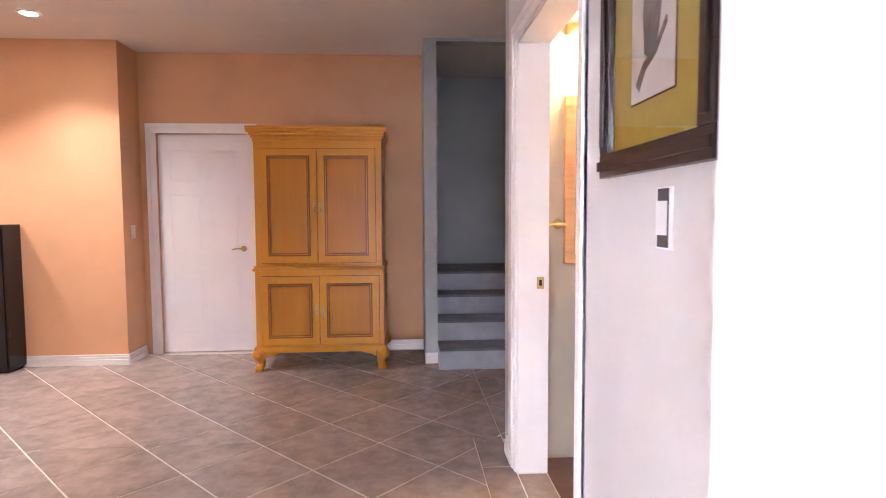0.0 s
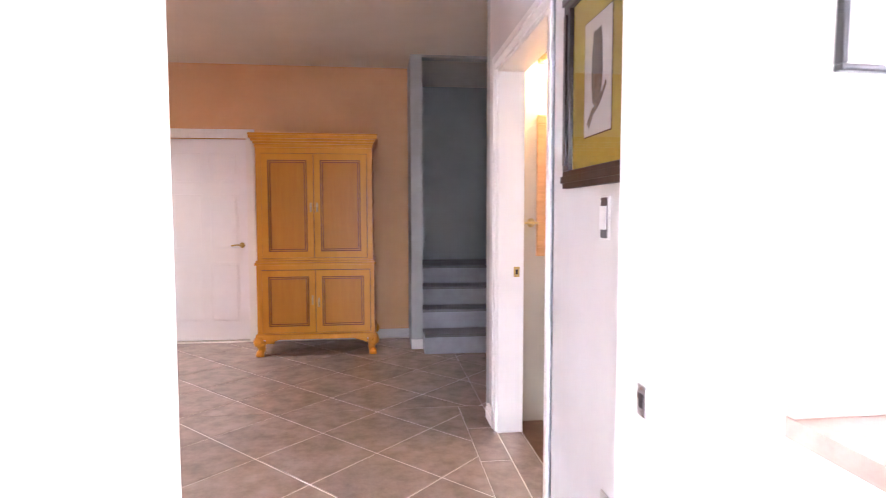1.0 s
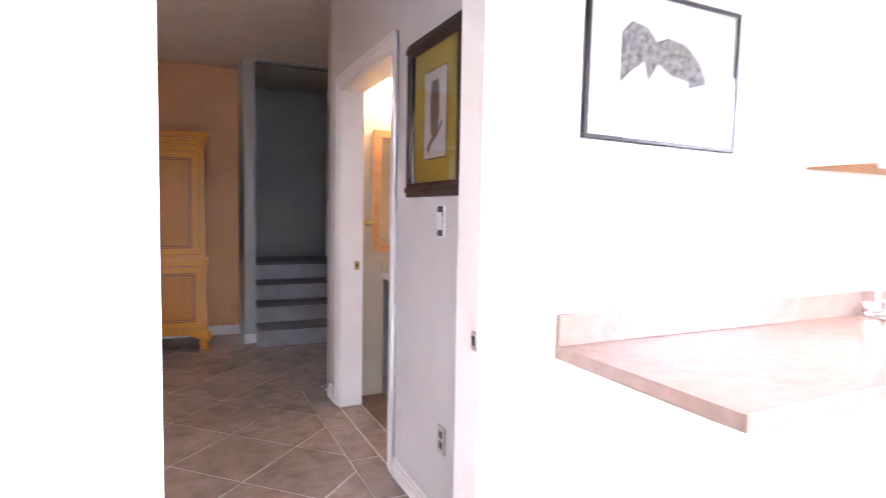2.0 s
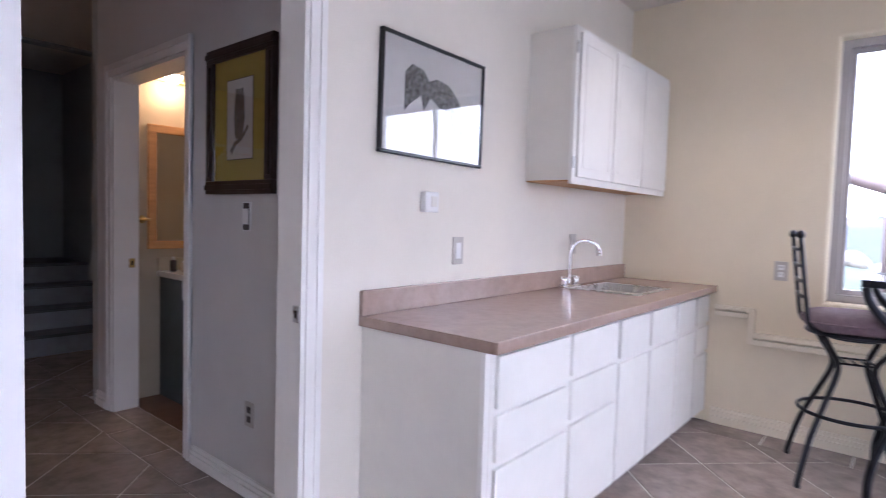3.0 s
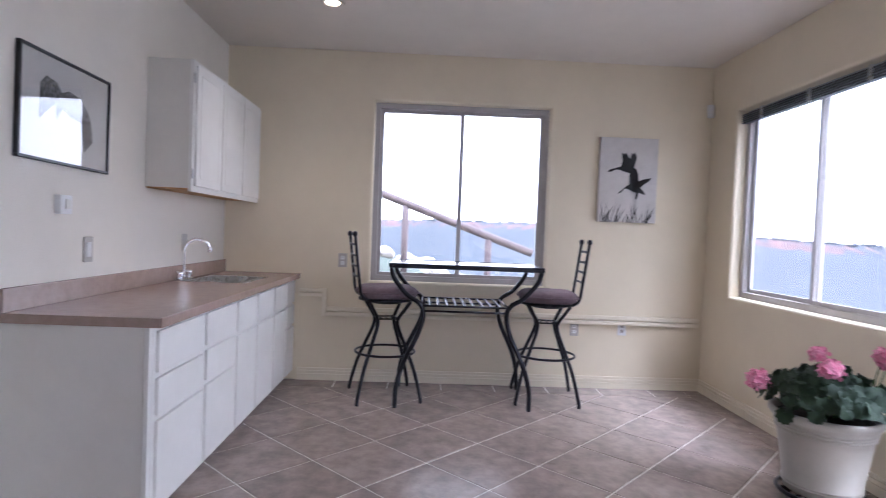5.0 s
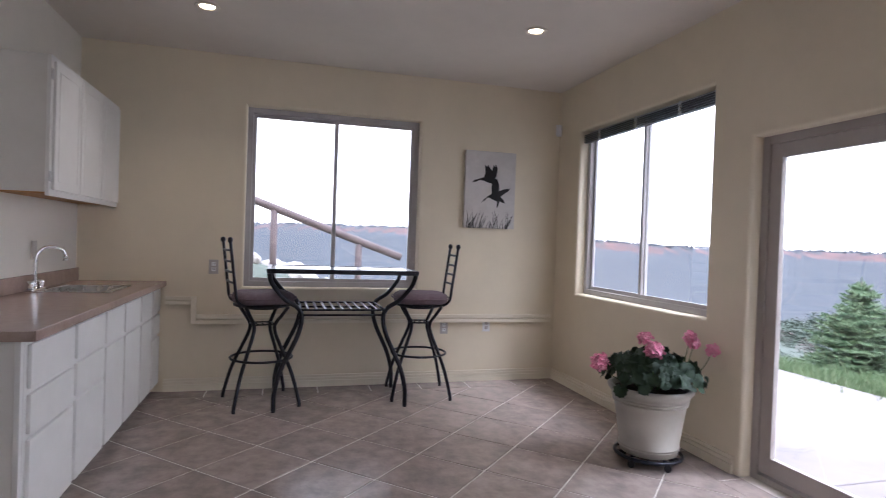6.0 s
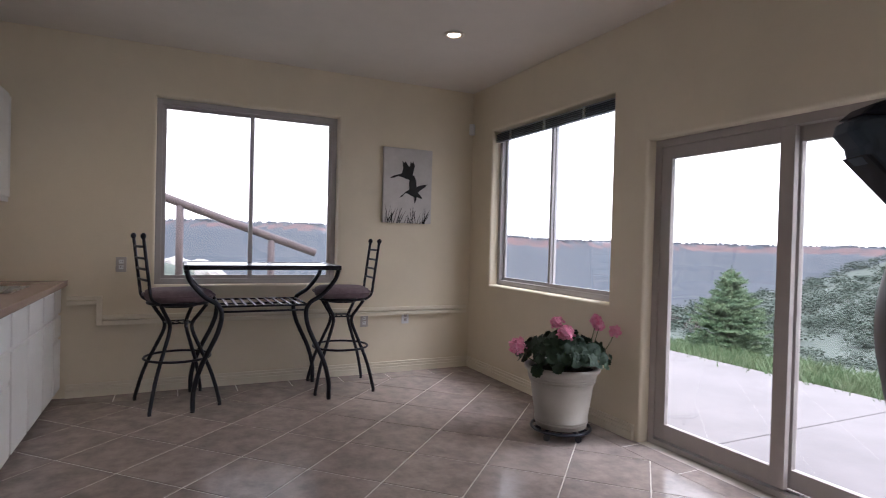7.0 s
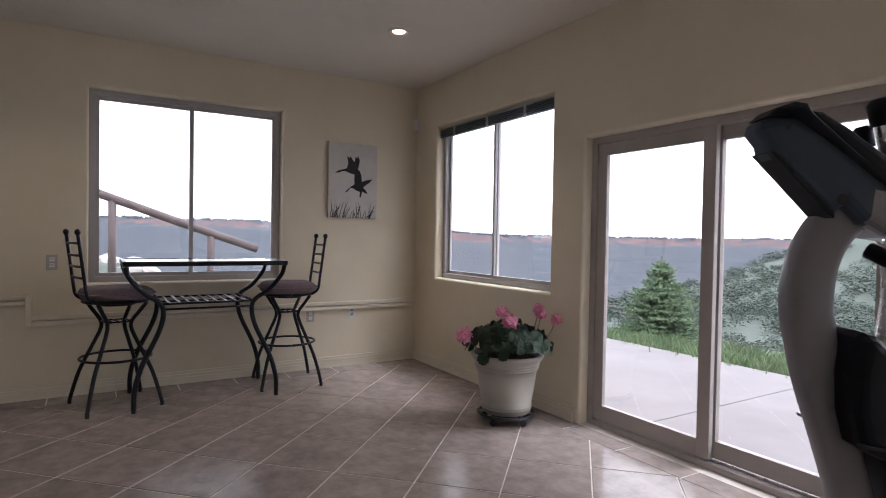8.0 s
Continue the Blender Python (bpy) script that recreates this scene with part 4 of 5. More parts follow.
armoire_door(-0.468, -0.010, 0.905, 1.845, 0.01, -0.034, 1.375, True)
armoire_door(-0.006, 0.468, 0.905, 1.845, 0.01, 0.020, 1.375, True)
armoire_door(-0.478, -0.004, 0.222, 0.793, 0.0, -0.030, 0.53, False)
armoire_door(0.0, 0.492, 0.222, 0.793, 0.0, 0.026, 0.51, True)
for sx in (-1, 1):
    for y in (0.03, 0.56):
        foot = part("foot", tube(bmesh.new(), curve_points([(sx * 0.495, y, 0.160), (sx * 0.525, y - 0.012, 0.135), (sx * 0.505, y - 0.006, 0.10), (sx * 0.50, y, 0.06), (sx * 0.51, y - 0.018, 0.028), (sx * 0.512, y - 0.022, 0.0)]), [0.055] * 6 + [0.048] * 6 + [0.042] * 6 + [0.034] * 6 + [0.032] * 6 + [0.036] * 6 + [0.036] * 5, 10), M_WOOD, arm)
        for k in (-1, 0, 1):
            part("claw", ball(bmesh.new(), sx * 0.512 + k * 0.02, y - 0.045, 0.018, 0.015, 0.018), M_WOOD, foot)
    part("bracket", prism(bmesh.new(), [(sx * 0.46, 0.158), (sx * 0.33, 0.158), (sx * 0.36, 0.146), (sx * 0.42, 0.132), (sx * 0.46, 0.11)], 0.02), M_WOOD, arm)

stairs = tagged(new("stairs"), "grey painted wooden steps up to a landing", "stairs", kind="structure")
for k in range(4):
    y = 4.17 + 0.265 * k
    r = 0.188
    part("riser", boxm(-0.280, 0.717, y, y + 0.265, r * k + (0.0 if k == 0 else 0.001), r * (k + 1) - 0.03), M_STAIR, stairs)
    part("tread", boxm(-0.282, 0.719, y - 0.025, y + (0.265 if k < 3 else 0.78), r * (k + 1) - 0.029, r * (k + 1), 0.006), M_TREAD, stairs)
box_end = solid("landing_base", boxm(-0.280, 0.717, 5.231, 5.745, 0.0, 0.722), M_STAIR, "grey painted base of the stair landing", "stairs", kind="structure")

spk = thing("black_cabinet", pose(-4.222, 4.448, 0), "tall black cabinet standing against the tan wall", "cabinet")
part("body", boxm(-0.38, 0.38, -0.10, 0.12, 0.02, 1.235, 0.006), M_TELLY, spk)
part("plinth", boxm(-0.36, 0.36, -0.08, 0.11, 0.0, 0.02), M_BLACK, spk)
part("door", boxm(-0.37, 0.37, -0.118, -0.101, 0.05, 1.20, 0.004), M_TELLY, spk)

# ---- bathroom seen through its door ----
BN = 2.418
van = thing("vanity", pose(0, 0, 0), "white vanity top with a basin under the mirror", "vanity")
part("top", boxm(0.34, 1.40, 2.02, BN, 0.85, 0.89, 0.006), M_PORCELAIN, van)
part("backsplash", boxm(0.34, 1.40, BN - 0.016, BN, 0.8905, 0.98, 0.003), M_BATHWALL, van)
part("apron", boxm(0.35, 1.39, 2.04, 2.06, 0.72, 0.8495), M_PORCELAIN, van)
part("cabinet", boxm(0.36, 1.39, 2.065, BN, 0.0, 0.849), M_VANITY, van, "dark painted vanity base")
part("basin", lathe(bmesh.new(), [(0.02, 0.8905), (0.13, 0.8915), (0.165, 0.905), (0.175, 0.91), (0.18, 0.905), (0.18, 0.8905)], 24, 0.75, 2.20), M_PORCELAIN, van)
part("tap", tube(bmesh.new(), curve_points([(0.75, BN - 0.04, 0.89), (0.75, BN - 0.04, 0.98), (0.75, BN - 0.09, 1.02), (0.75, BN - 0.15, 0.99)]), 0.010), M_CHROME, van)
for k, (bx, bh) in enumerate(((0.40, 0.10), (0.46, 0.07), (0.53, 0.12))):
    b = thing("bottle", pose(bx, 2.30 - 0.03 * k, 0.8905), "small toiletry bottle on the vanity top", "bottle", "bottles on the vanity")
    part("body", lathe(bmesh.new(), [(0.018, 0), (0.022, 0.004), (0.022, bh * 0.75), (0.010, bh * 0.82)], 14), M_BATHWALL if k else M_DARKPLASTIC, b)
    part("cap", lathe(bmesh.new(), [(0.011, bh * 0.82), (0.011, bh), (0.008, bh + 0.003)], 12), M_PLASTIC, b)
mir = thing("wall_mirror", pose(0.60, BN, 1.475), "rectangular mirror in a pale wooden frame", "mirror")
frame_bars(mir, 0.66, 0.86, 0.055, 0.03, M_RAWWOOD)
part("glass", boxm(-0.275, 0.275, -0.012, -0.004, -0.375, 0.375), M_MIRROR, mir, "mirror glass")
vl = thing("vanity_light", pose(0.575, BN, 2.24), "brass vanity light bar with frosted glass shades", "wall lamp")
part("bar", boxm(-0.30, 0.30, -0.03, 0.0, -0.03, 0.03, 0.006), M_BRASS, vl)
for x in (-0.18, 0.0, 0.18):
    arm_ = part("arm", tube(bmesh.new(), curve_points([(x, -0.03, 0), (x, -0.08, 0.03), (x, -0.11, 0.0)]), 0.008), M_BRASS, vl)
    part("shade", lathe(bmesh.new(), [(0.006, -0.058), (0.030, -0.052), (0.050, -0.034), (0.062, -0.008), (0.064, 0.0), (0.058, 0.0), (0.02, -0.004)], 20, x, -0.11), M_BATHGLOW, arm_, "glowing frosted glass shade")
for lx in (0.395, 0.755):
    lamp = new("vanity_bulb", bpy.data.lights.new("vanity_bulb", "POINT"))
    lamp.data.energy, lamp.data.color, lamp.data.shadow_soft_size = 0.6, (1.0, 0.56, 0.22), 0.05
    lamp.location = (lx, BN - 0.11, 2.155)
rail = thing("towel_bar", pose(0.24, BN, 1.25), "brass towel bar on the bathroom wall", "towel bar")
part("bar", tube(bmesh.new(), [(-0.06, -0.06, 0), (0.03, -0.06, 0)], 0.008), M_BRASS, rail)
part("post", tube(bmesh.new(), [(0.0, 0, 0), (0.0, -0.01, 0), (0.0, -0.06, 0)], [0.028, 0.012, 0.011], 12), M_BRASS, rail)
towel = thing("hand_towel", pose(0.40, 2.012, 0.72), "folded white towel hanging on the vanity front", "towel")
part("cloth", boxm(-0.06, 0.10, -0.02, 0.004, -0.06, 0.17, 0.008), M_TOWEL, towel)
part("band", boxm(-0.061, 0.101, -0.0225, -0.0205, -0.02, 0.0), M_CABSIDE, towel)
roll = thing("toilet_roll", pose(0.615, 2.22, 0.62), "white toilet roll on a chrome holder", "toilet roll")
part("roll", tube(bmesh.new(), [(-0.06, -0.06, 0), (-0.06, 0.05, 0)], 0.05, 18), M_TOWEL, roll)
part("holder", boxm(-0.066, 0.003, 0.052, 0.06, -0.01, 0.01), M_CHROME, roll)
structure("bath_floor", boxm(0.152, 1.75, PART + 0.004, 2.418, -0.0025, 0.001), M_BATHFLOOR, "red-brown bathroom floor", "floor")

# ---- recessed ceiling lamps ----


def downlight(x, y, z):
    t = thing("ceiling_light", pose(x, y, z), "round recessed ceiling lamp with a white trim ring", "ceiling lamp", "recessed lamps")
    part("trim_ring", lathe(bmesh.new(), [(0.078, -0.0005), (0.082, -0.004), (0.078, -0.010), (0.056, -0.010), (0.050, -0.002)], 28, cap=False), M_CEIL, t)
    part("bulb", lathe(bmesh.new(), [(0.048, -0.001), (0.044, -0.007), (0.03, -0.012), (0.005, -0.014)], 24), M_LAMPGLOW, t, "glowing reflector bulb")
    return t


for lx, ly in LAMPS_KITCHEN:
    downlight(lx, ly, CEIL)
for lx, ly in LAMPS_HALL:
    downlight(lx, ly, HCEIL)

# ---- potted geranium on its wheeled stand ----
PX, PY = 0.53, -3.81
caddy = thing("plant_caddy", pose(PX, PY, 0), "dark iron plant caddy on three castors", "plant stand")
part("rim", lathe(bmesh.new(), [(0.19, 0.058), (0.205, 0.058), (0.21, 0.066), (0.205, 0.075), (0.19, 0.075), (0.19, 0.058)], 36, cap=False), M_IRON, caddy)
for k in range(10):
    a = 2 * math.pi * k / 10
    part("spoke", tube(bmesh.new(), [(0.03 * math.cos(a), 0.03 * math.sin(a), 0.066), (0.195 * math.cos(a), 0.195 * math.sin(a), 0.066)], 0.007, 6), M_IRON, caddy)
for r in (0.07, 0.13):
    part("ring", tube(bmesh.new(), [(r * math.cos(2 * math.pi * k / 24), r * math.sin(2 * math.pi * k / 24), 0.066) for k in range(25)], 0.006, 6), M_IRON, caddy)
for a in (3.3, 4.55, 0.6, 1.9):
    x, y = 0.16 * math.cos(a), 0.16 * math.sin(a)
    c = part("castor", tube(bmesh.new(), [(x, y, 0.06), (x, y, 0.035)], 0.009), M_IRON, caddy)
    part("wheel", tube(bmesh.new(), [(x - 0.009, y + 0.008, 0.022), (x + 0.009, y - 0.008, 0.022)], 0.022, 16), M_BLACK, c)

plant = thing("potted_geranium", pose(PX, PY, 0.0755), "cream pot of leafy geranium with pink flowers", "potted plant")
part("pot", lathe(bmesh.new(), [(0.162, 0.0), (0.170, 0.005), (0.174, 0.030), (0.180, 0.033), (0.180, 0.041), (0.175, 0.044), (0.182, 0.047), (0.182, 0.055), (0.177, 0.058), (0.208, 0.27), (0.214, 0.305), (0.223, 0.309), (0.223, 0.318), (0.217, 0.321), (0.227, 0.325), (0.227, 0.335), (0.221, 0.338), (0.230, 0.342), (0.231, 0.352), (0.227, 0.358), (0.244, 0.374), (0.255, 0.390), (0.257, 0.402), (0.251, 0.411), (0.238, 0.413), (0.230, 0.41), (0.226, 0.36)], 48, cap=False), M_POT, plant)
part("soil", lathe(bmesh.new(), [(0.223, 0.375), (0.15, 0.39), (0.02, 0.395)], 32), M_SOIL, plant)


def leaf_mesh(seed):
    r = random.Random(seed)
    bm = bmesh.new()
    mid = bm.verts.new((0, 0.012, -0.006))
    n = 20
    rim = []
    for k in range(n):
        a = 2 * math.pi * k / n + math.pi / 2
        rad = 0.042 * (1 + 0.10 * math.cos(k * math.pi) * r.uniform(0.6, 1.2)) * (0.55 if k == n // 2 else 1)
        rim.append(bm.verts.new((rad * math.cos(a), 0.012 + rad * math.sin(a), 0.010 * math.cos(2 * a + seed) + r.uniform(-0.003, 0.003))))
    for k in range(n):
        f = bm.faces.new((mid, rim[k], rim[(k + 1) % n]))
        f.smooth = True
    return finish("leaf", bm, M_LEAF)


rng = random.Random(11)
leaves = [leaf_mesh(k) for k in range(4)]
for k in range(295):
    a, rr = rng.uniform(0, 2 * math.pi), math.sqrt(rng.random())
    r = 0.31 * rr
    zt = 0.455 + 0.17 * math.cos(rr * 1.25) * rng.uniform(0.5, 1.1) - (0.09 * rng.random() if rr > 0.85 and rng.random() < 0.4 else 0)
    lf = new("leaf", leaves[k % 4])
    lf.parent = plant
    out = 25 + 50 * rr + rng.uniform(-18, 18)
    lf.matrix_basis = Matrix.Translation((r * math.cos(a), r * math.sin(a), zt)) @ Matrix.Rotation(a - math.pi / 2, 4, "Z") @ Matrix.Rotation(-radians(out), 4, "X") @ Matrix.Rotation(rng.uniform(-0.5, 0.5), 4, "Y") @ Matrix.Diagonal((*[rng.uniform(0.6, 1.0)] * 3, 1))
for k in range(26):
    a, r = rng.uniform(0, 2 * math.pi), rng.uniform(0.03, 0.24)
    part("stem", tube(bmesh.new(), curve_points([(r * 0.4 * math.cos(a), r * 0.4 * math.sin(a), 0.39), (r * 0.8 * math.cos(a), r * 0.8 * math.sin(a), 0.47), (r * math.cos(a), r * math.sin(a), 0.54)], 4), 0.004, 5), M_STEM, plant)


def petal_mesh():
    bm = bmesh.new()
    pts = [(0, 0, 0), (0.010, 0.008, 0.002), (0.012, 0.018, 0.005), (0.005, 0.025, 0.004), (-0.005, 0.024, 0.002), (-0.012, 0.017, 0.005), (-0.009, 0.007, 0.003)]
    vs = [bm.verts.new(p) for p in pts]
    for i in range(1, 6):
        bm.faces.new((vs[0], vs[i], vs[i + 1]))
    return bm


def flower_head(cx, cy, cz, r, petals):
    """A round head of many small petals on a long stem."""
    bm = bmesh.new()
    for k in range(petals):
        z = 1 - 1.7 * (k + 0.5) / petals
        a = k * 2.39996
        d = Vector((math.sqrt(max(0, 1 - z * z)) * math.cos(a), math.sqrt(max(0, 1 - z * z)) * math.sin(a), z))
        m = Matrix.Translation(Vector((cx, cy, cz)) + d * r * rng.uniform(0.7, 1.0)) @ d.to_track_quat("Z", "Y").to_matrix().to_4x4() @ Matrix.Rotation(rng.uniform(0, 6.3), 4, "Z") @ Matrix.Rotation(rng.uniform(0.2, 0.9), 4, "X")
        for q in range(3):
            src = petal_mesh()
            src.transform(m @ Matrix.Rotation(2.1 * q, 4, "Z"))
            tmp = bpy.data.meshes.new("petal_tmp")
            src.to_mesh(tmp)
            src.free()
            bm.from_mesh(tmp)
            bpy.data.meshes.remove(tmp)
    head = part("flower_head", bm, M_PETAL, plant, "pink geranium flower head")
    part("flower_stalk", tube(bmesh.new(), curve_points([(cx * 0.55, cy * 0.55, 0.42), (cx * 0.85, cy * 0.85, (cz + 0.42) / 2), (cx, cy, cz)], 5), 0.0028, 5), M_STEM, head)


RX, RY = -0.542, -0.840
for off, near, z, r, n in ((-0.305, -0.08, 0.535, 0.052, 46), (-0.045, -0.02, 0.70, 0.036, 30), (0.005, -0.13, 0.645, 0.048, 42), (0.225, 0.06, 0.71, 0.036, 30), (0.36, 0.10, 0.635, 0.032, 26), (0.245, 0.05, 0.675, 0.028, 20)):
    flower_head(RX * off + 0.84 * near, RY * off - 0.542 * near, z, r, n)

# ---- exercise machine beside the glass door ----
gym = thing("elliptical_trainer", pose(-1.722, -1.913, 0, 0, 0, -121.56), "pewter and navy elliptical trainer by the glass door", "exercise machine")


spine = [(0.783, 1.359), (0.743, 1.322), (0.716, 1.273), (0.704, 1.217), (0.703, 1.162), (0.712, 1.107), (0.731, 1.019), (0.758, 0.931), (0.791, 0.82), (0.838, 0.664), (0.891, 0.485), (0.934, 0.327)]
bm = bmesh.new()
pts = curve_points([(a, 0.05, b) for a, b in spine], 6)
n = len(pts)
rings = []
for i, p in enumerate(pts):
    d = (pts[min(i + 1, n - 1)] - pts[max(i - 1, 0)]).normalized()
    side = Vector((d.z, 0, -d.x))
    w, th = 0.042 + 0.006 * math.sin(i / n * 5), 0.03
    rings.append([bm.verts.new(p + side * w * math.copysign(abs(math.cos(a)) ** 0.6, math.cos(a)) + Vector((0, 1, 0)) * th * math.copysign(abs(math.sin(a)) ** 0.6, math.sin(a))) for a in (2 * math.pi * k / 20 for k in range(20))])
for a, b in zip(rings, rings[1:]):
    for k in range(20):
        f = bm.faces.new((a[k], a[(k + 1) % 20], b[(k + 1) % 20], b[k]))
        f.smooth = True
bm.faces.new(rings[0][::-1])
bm.faces.new(rings[-1])
part("mast", bm, M_GYM, gym, "curved pewter-painted mast")
con = part("console", prism(bmesh.new(), [(0.57, 1.508), (0.574, 1.526), (0.592, 1.536), (0.638, 1.541), (0.691, 1.511), (0.848, 1.39), (0.893, 1.347), (0.884, 1.303), (0.829, 1.316), (0.773, 1.334), (0.74, 1.369), (0.718, 1.348), (0.656, 1.408), (0.594, 1.467), (0.59, 1.484)], 0.075, 0.02, 0.03), M_GYMBLUE, gym, "blue-grey console housing")
part("console_cover", prism(bmesh.new(), [(0.583, 1.535), (0.603, 1.553), (0.637, 1.565), (0.659, 1.562), (0.671, 1.545), (0.747, 1.479), (0.857, 1.39), (0.848, 1.382), (0.748, 1.454), (0.638, 1.534)], 0.085, 0.012, 0.03), M_GYMDARK, con)
part("book_rest", prism(bmesh.new(), [(0.663, 1.534), (0.679, 1.55), (0.694, 1.549), (0.746, 1.518), (0.891, 1.416), (0.947, 1.373), (0.943, 1.34), (0.893, 1.361), (0.781, 1.438)], 0.07, 0.015, 0.03), M_GYMDARK, con)
part("underside_lip", prism(bmesh.new(), [(0.592, 1.47), (0.601, 1.47), (0.657, 1.412), (0.718, 1.356), (0.718, 1.345), (0.707, 1.351)], 0.07, 0.003, 0.03), M_GYMDARK, con)
for (a, b), r in (((0.622, 1.515), 0.005), ((0.73, 1.38), 0.011)):
    part("screw_recess", tube(bmesh.new(), [(a, -0.0095, b), (a, -0.004, b)], r, 14), M_BLACK, con)
part("collar", prism(bmesh.new(), [(0.773, 1.337), (0.782, 1.414), (0.815, 1.406), (0.871, 1.361), (0.868, 1.303), (0.823, 1.309)], 0.12, 0.02, 0.05), M_GYM, gym)
for sy, shift in ((-0.1, 0.0), (1.2, 0.16)):
    a0, a1 = (0.822 + shift, 1.569), (0.848 + shift, 1.455)
    h = part("moving_handle", tube(bmesh.new(), curve_points([(a0[0], 0.05 + sy * 0.2, a0[1]), (a1[0], 0.05 + sy * 0.2, a1[1]), (a1[0] + 0.05, 0.05 + sy * 0.2, a1[1] - 0.25), (a1[0] + 0.03, 0.05 + sy * 0.2, a1[1] - 0.55), (a1[0] + 0.12, 0.05 + sy * 0.19, a1[1] - 0.95)]), 0.017, 12), M_STEEL, gym)
    part("grip", tube(bmesh.new(), [(a0[0] - 0.004, 0.05 + sy * 0.2, a0[1] + 0.012), (a0[0] - 0.001, 0.05 + sy * 0.2, a0[1] + 0.002), (a0[0] + 0.008, 0.05 + sy * 0.2, a0[1] - 0.04)], [0.012, 0.022, 0.021], 14), M_GYMDARK, h)
    b1 = (0.951, 0.934)
    part("pedal_arm", tube(bmesh.new(), curve_points([(b1[0], sy * 0.20, 0.46), (b1[0] + 0.4, sy * 0.20, 0.36), (b1[0] + 0.85, sy * 0.20, 0.30)]), 0.022, 10), M_STEEL, gym)
    part("pedal", boxm(b1[0] + 0.55, b1[0] + 0.90, sy * 0.20 - 0.07, sy * 0.20 + 0.07, 0.36, 0.40, 0.01), M_GYMDARK, gym)
part("grip_loop", tube(bmesh.new(), curve_points([(0.786, 0.0, 1.285), (0.814, -0.04, 1.261), (0.864, -0.05, 1.255), (0.939, -0.05, 1.287)]), 0.016, 10), M_GYMDARK, gym)
a, b = (0.838, 1.302)
part("hub_cap", tube(bmesh.new(), [(a, -0.025, b), (a, -0.005, b)], 0.030, 20), M_CHROME, gym)
hous = part("drive_housing", prism(bmesh.new(), [(0.756, 1.119), (0.769, 1.13), (0.787, 1.127), (0.825, 1.096), (0.903, 1.055), (1.037, 1.013), (1.15, 0.937), (1.178, 0.782), (1.14, 0.613), (0.92, 0.553), (0.868, 0.776), (0.809, 0.887), (0.762, 0.913), (0.746, 0.975), (0.743, 1.052)], 0.20, 0.025, 0.06), M_GYMDARK, gym, "navy black drive housing")
a, b = (0.877, 0.924)
part("crank_disc", tube(bmesh.new(), [(a, -0.052, b), (a, -0.038, b)], 0.028, 24), M_STEEL, hous)
part("housing_seam", prism(bmesh.new(), [(0.762, 0.922), (0.873, 0.906), (1.019, 0.891), (1.019, 0.886), (0.873, 0.9), (0.762, 0.916)], 0.204, 0.0, 0.06), M_BLACK, hous)
part("base_rail", boxm(0.93, 2.35, -0.06, 0.06, 0.05, 0.14, 0.015), M_GYM, gym)
for a in (0.95, 2.3):
    foot = part("base_foot", boxm(a - 0.04, a + 0.04, -0.28, 0.28, 0.012, 0.06, 0.012), M_GYM, gym)
    for sy in (-0.25, 0.25):
        part("rubber_foot", boxm(a - 0.03, a + 0.03, sy - 0.03, sy + 0.03, 0.0, 0.013, 0.003), M_BLACK, foot)

# ---- outside: terrace, ground, rail, spruce, scrub ----
TZ = -0.05
terrace = tagged(new("pavement"), "pale concrete terrace slabs with a joint", "terrace", kind="structure")
for a, b in ((-6.0, -3.0), (-2.99, 0.095), (0.107, 3.2), (3.21, 5.2)):
    part("slab", boxm(a, b, SOUTH - 0.2, -7.32, TZ - 0.12, TZ, 0.008), M_CONCRETE, terrace)


def mesa_edge(az):
    return 640 + 60 * math.sin(az * 5 + 1) + 18 * math.sin(az * 13) + 8 * math.sin(az * 41)


def ground_height(x, y):
    dx, dy = x - 0.5, y + 2.0
    r, az = math.hypot(dx, dy), math.atan2(dy, dx)
    n1 = noise.noise((x * 0.02, y * 0.02, 3.0)) + 0.5 * noise.noise((x * 0.05, y * 0.05, 7.0))
    near = -0.16 if r < 6.2 else -0.16 - 0.13 * (r - 6.2) ** 1.03
    near = max(near, -26 - 0.06 * min(r, 600))
    z = near + n1 * min(r / 25, 4.0)
    # rising hill to the south
    z += 12.2 * math.exp(-(((x - 16) / 27) ** 2 + ((y + 82) / 34) ** 2)) * min(1, r / 30)
    # bank beside the east window
    z += 1.15 * math.exp(-(((x - 6.2) / 3.0) ** 2 + ((y + 0.8) / 1.9) ** 2)) if x > 4.1 else 0
    # far mesa with a cliff band
    edge = mesa_edge(az)
    top = 3.5 + 4.0 * noise.noise((math.cos(az) * 4, math.sin(az) * 4, 1.0)) + 14 * max(0, math.cos(az + 0.12)) ** 12
    if r > edge - 260:
        k = min(1, (r - edge + 260) / 250)
        z = z + (top - 8 - z) * k ** 1.3
    if r > edge:
        z = top - 8 + 8 * min(1, (r - edge) / 14) if r < edge + 40 else top + 2.0 * n1
    return z


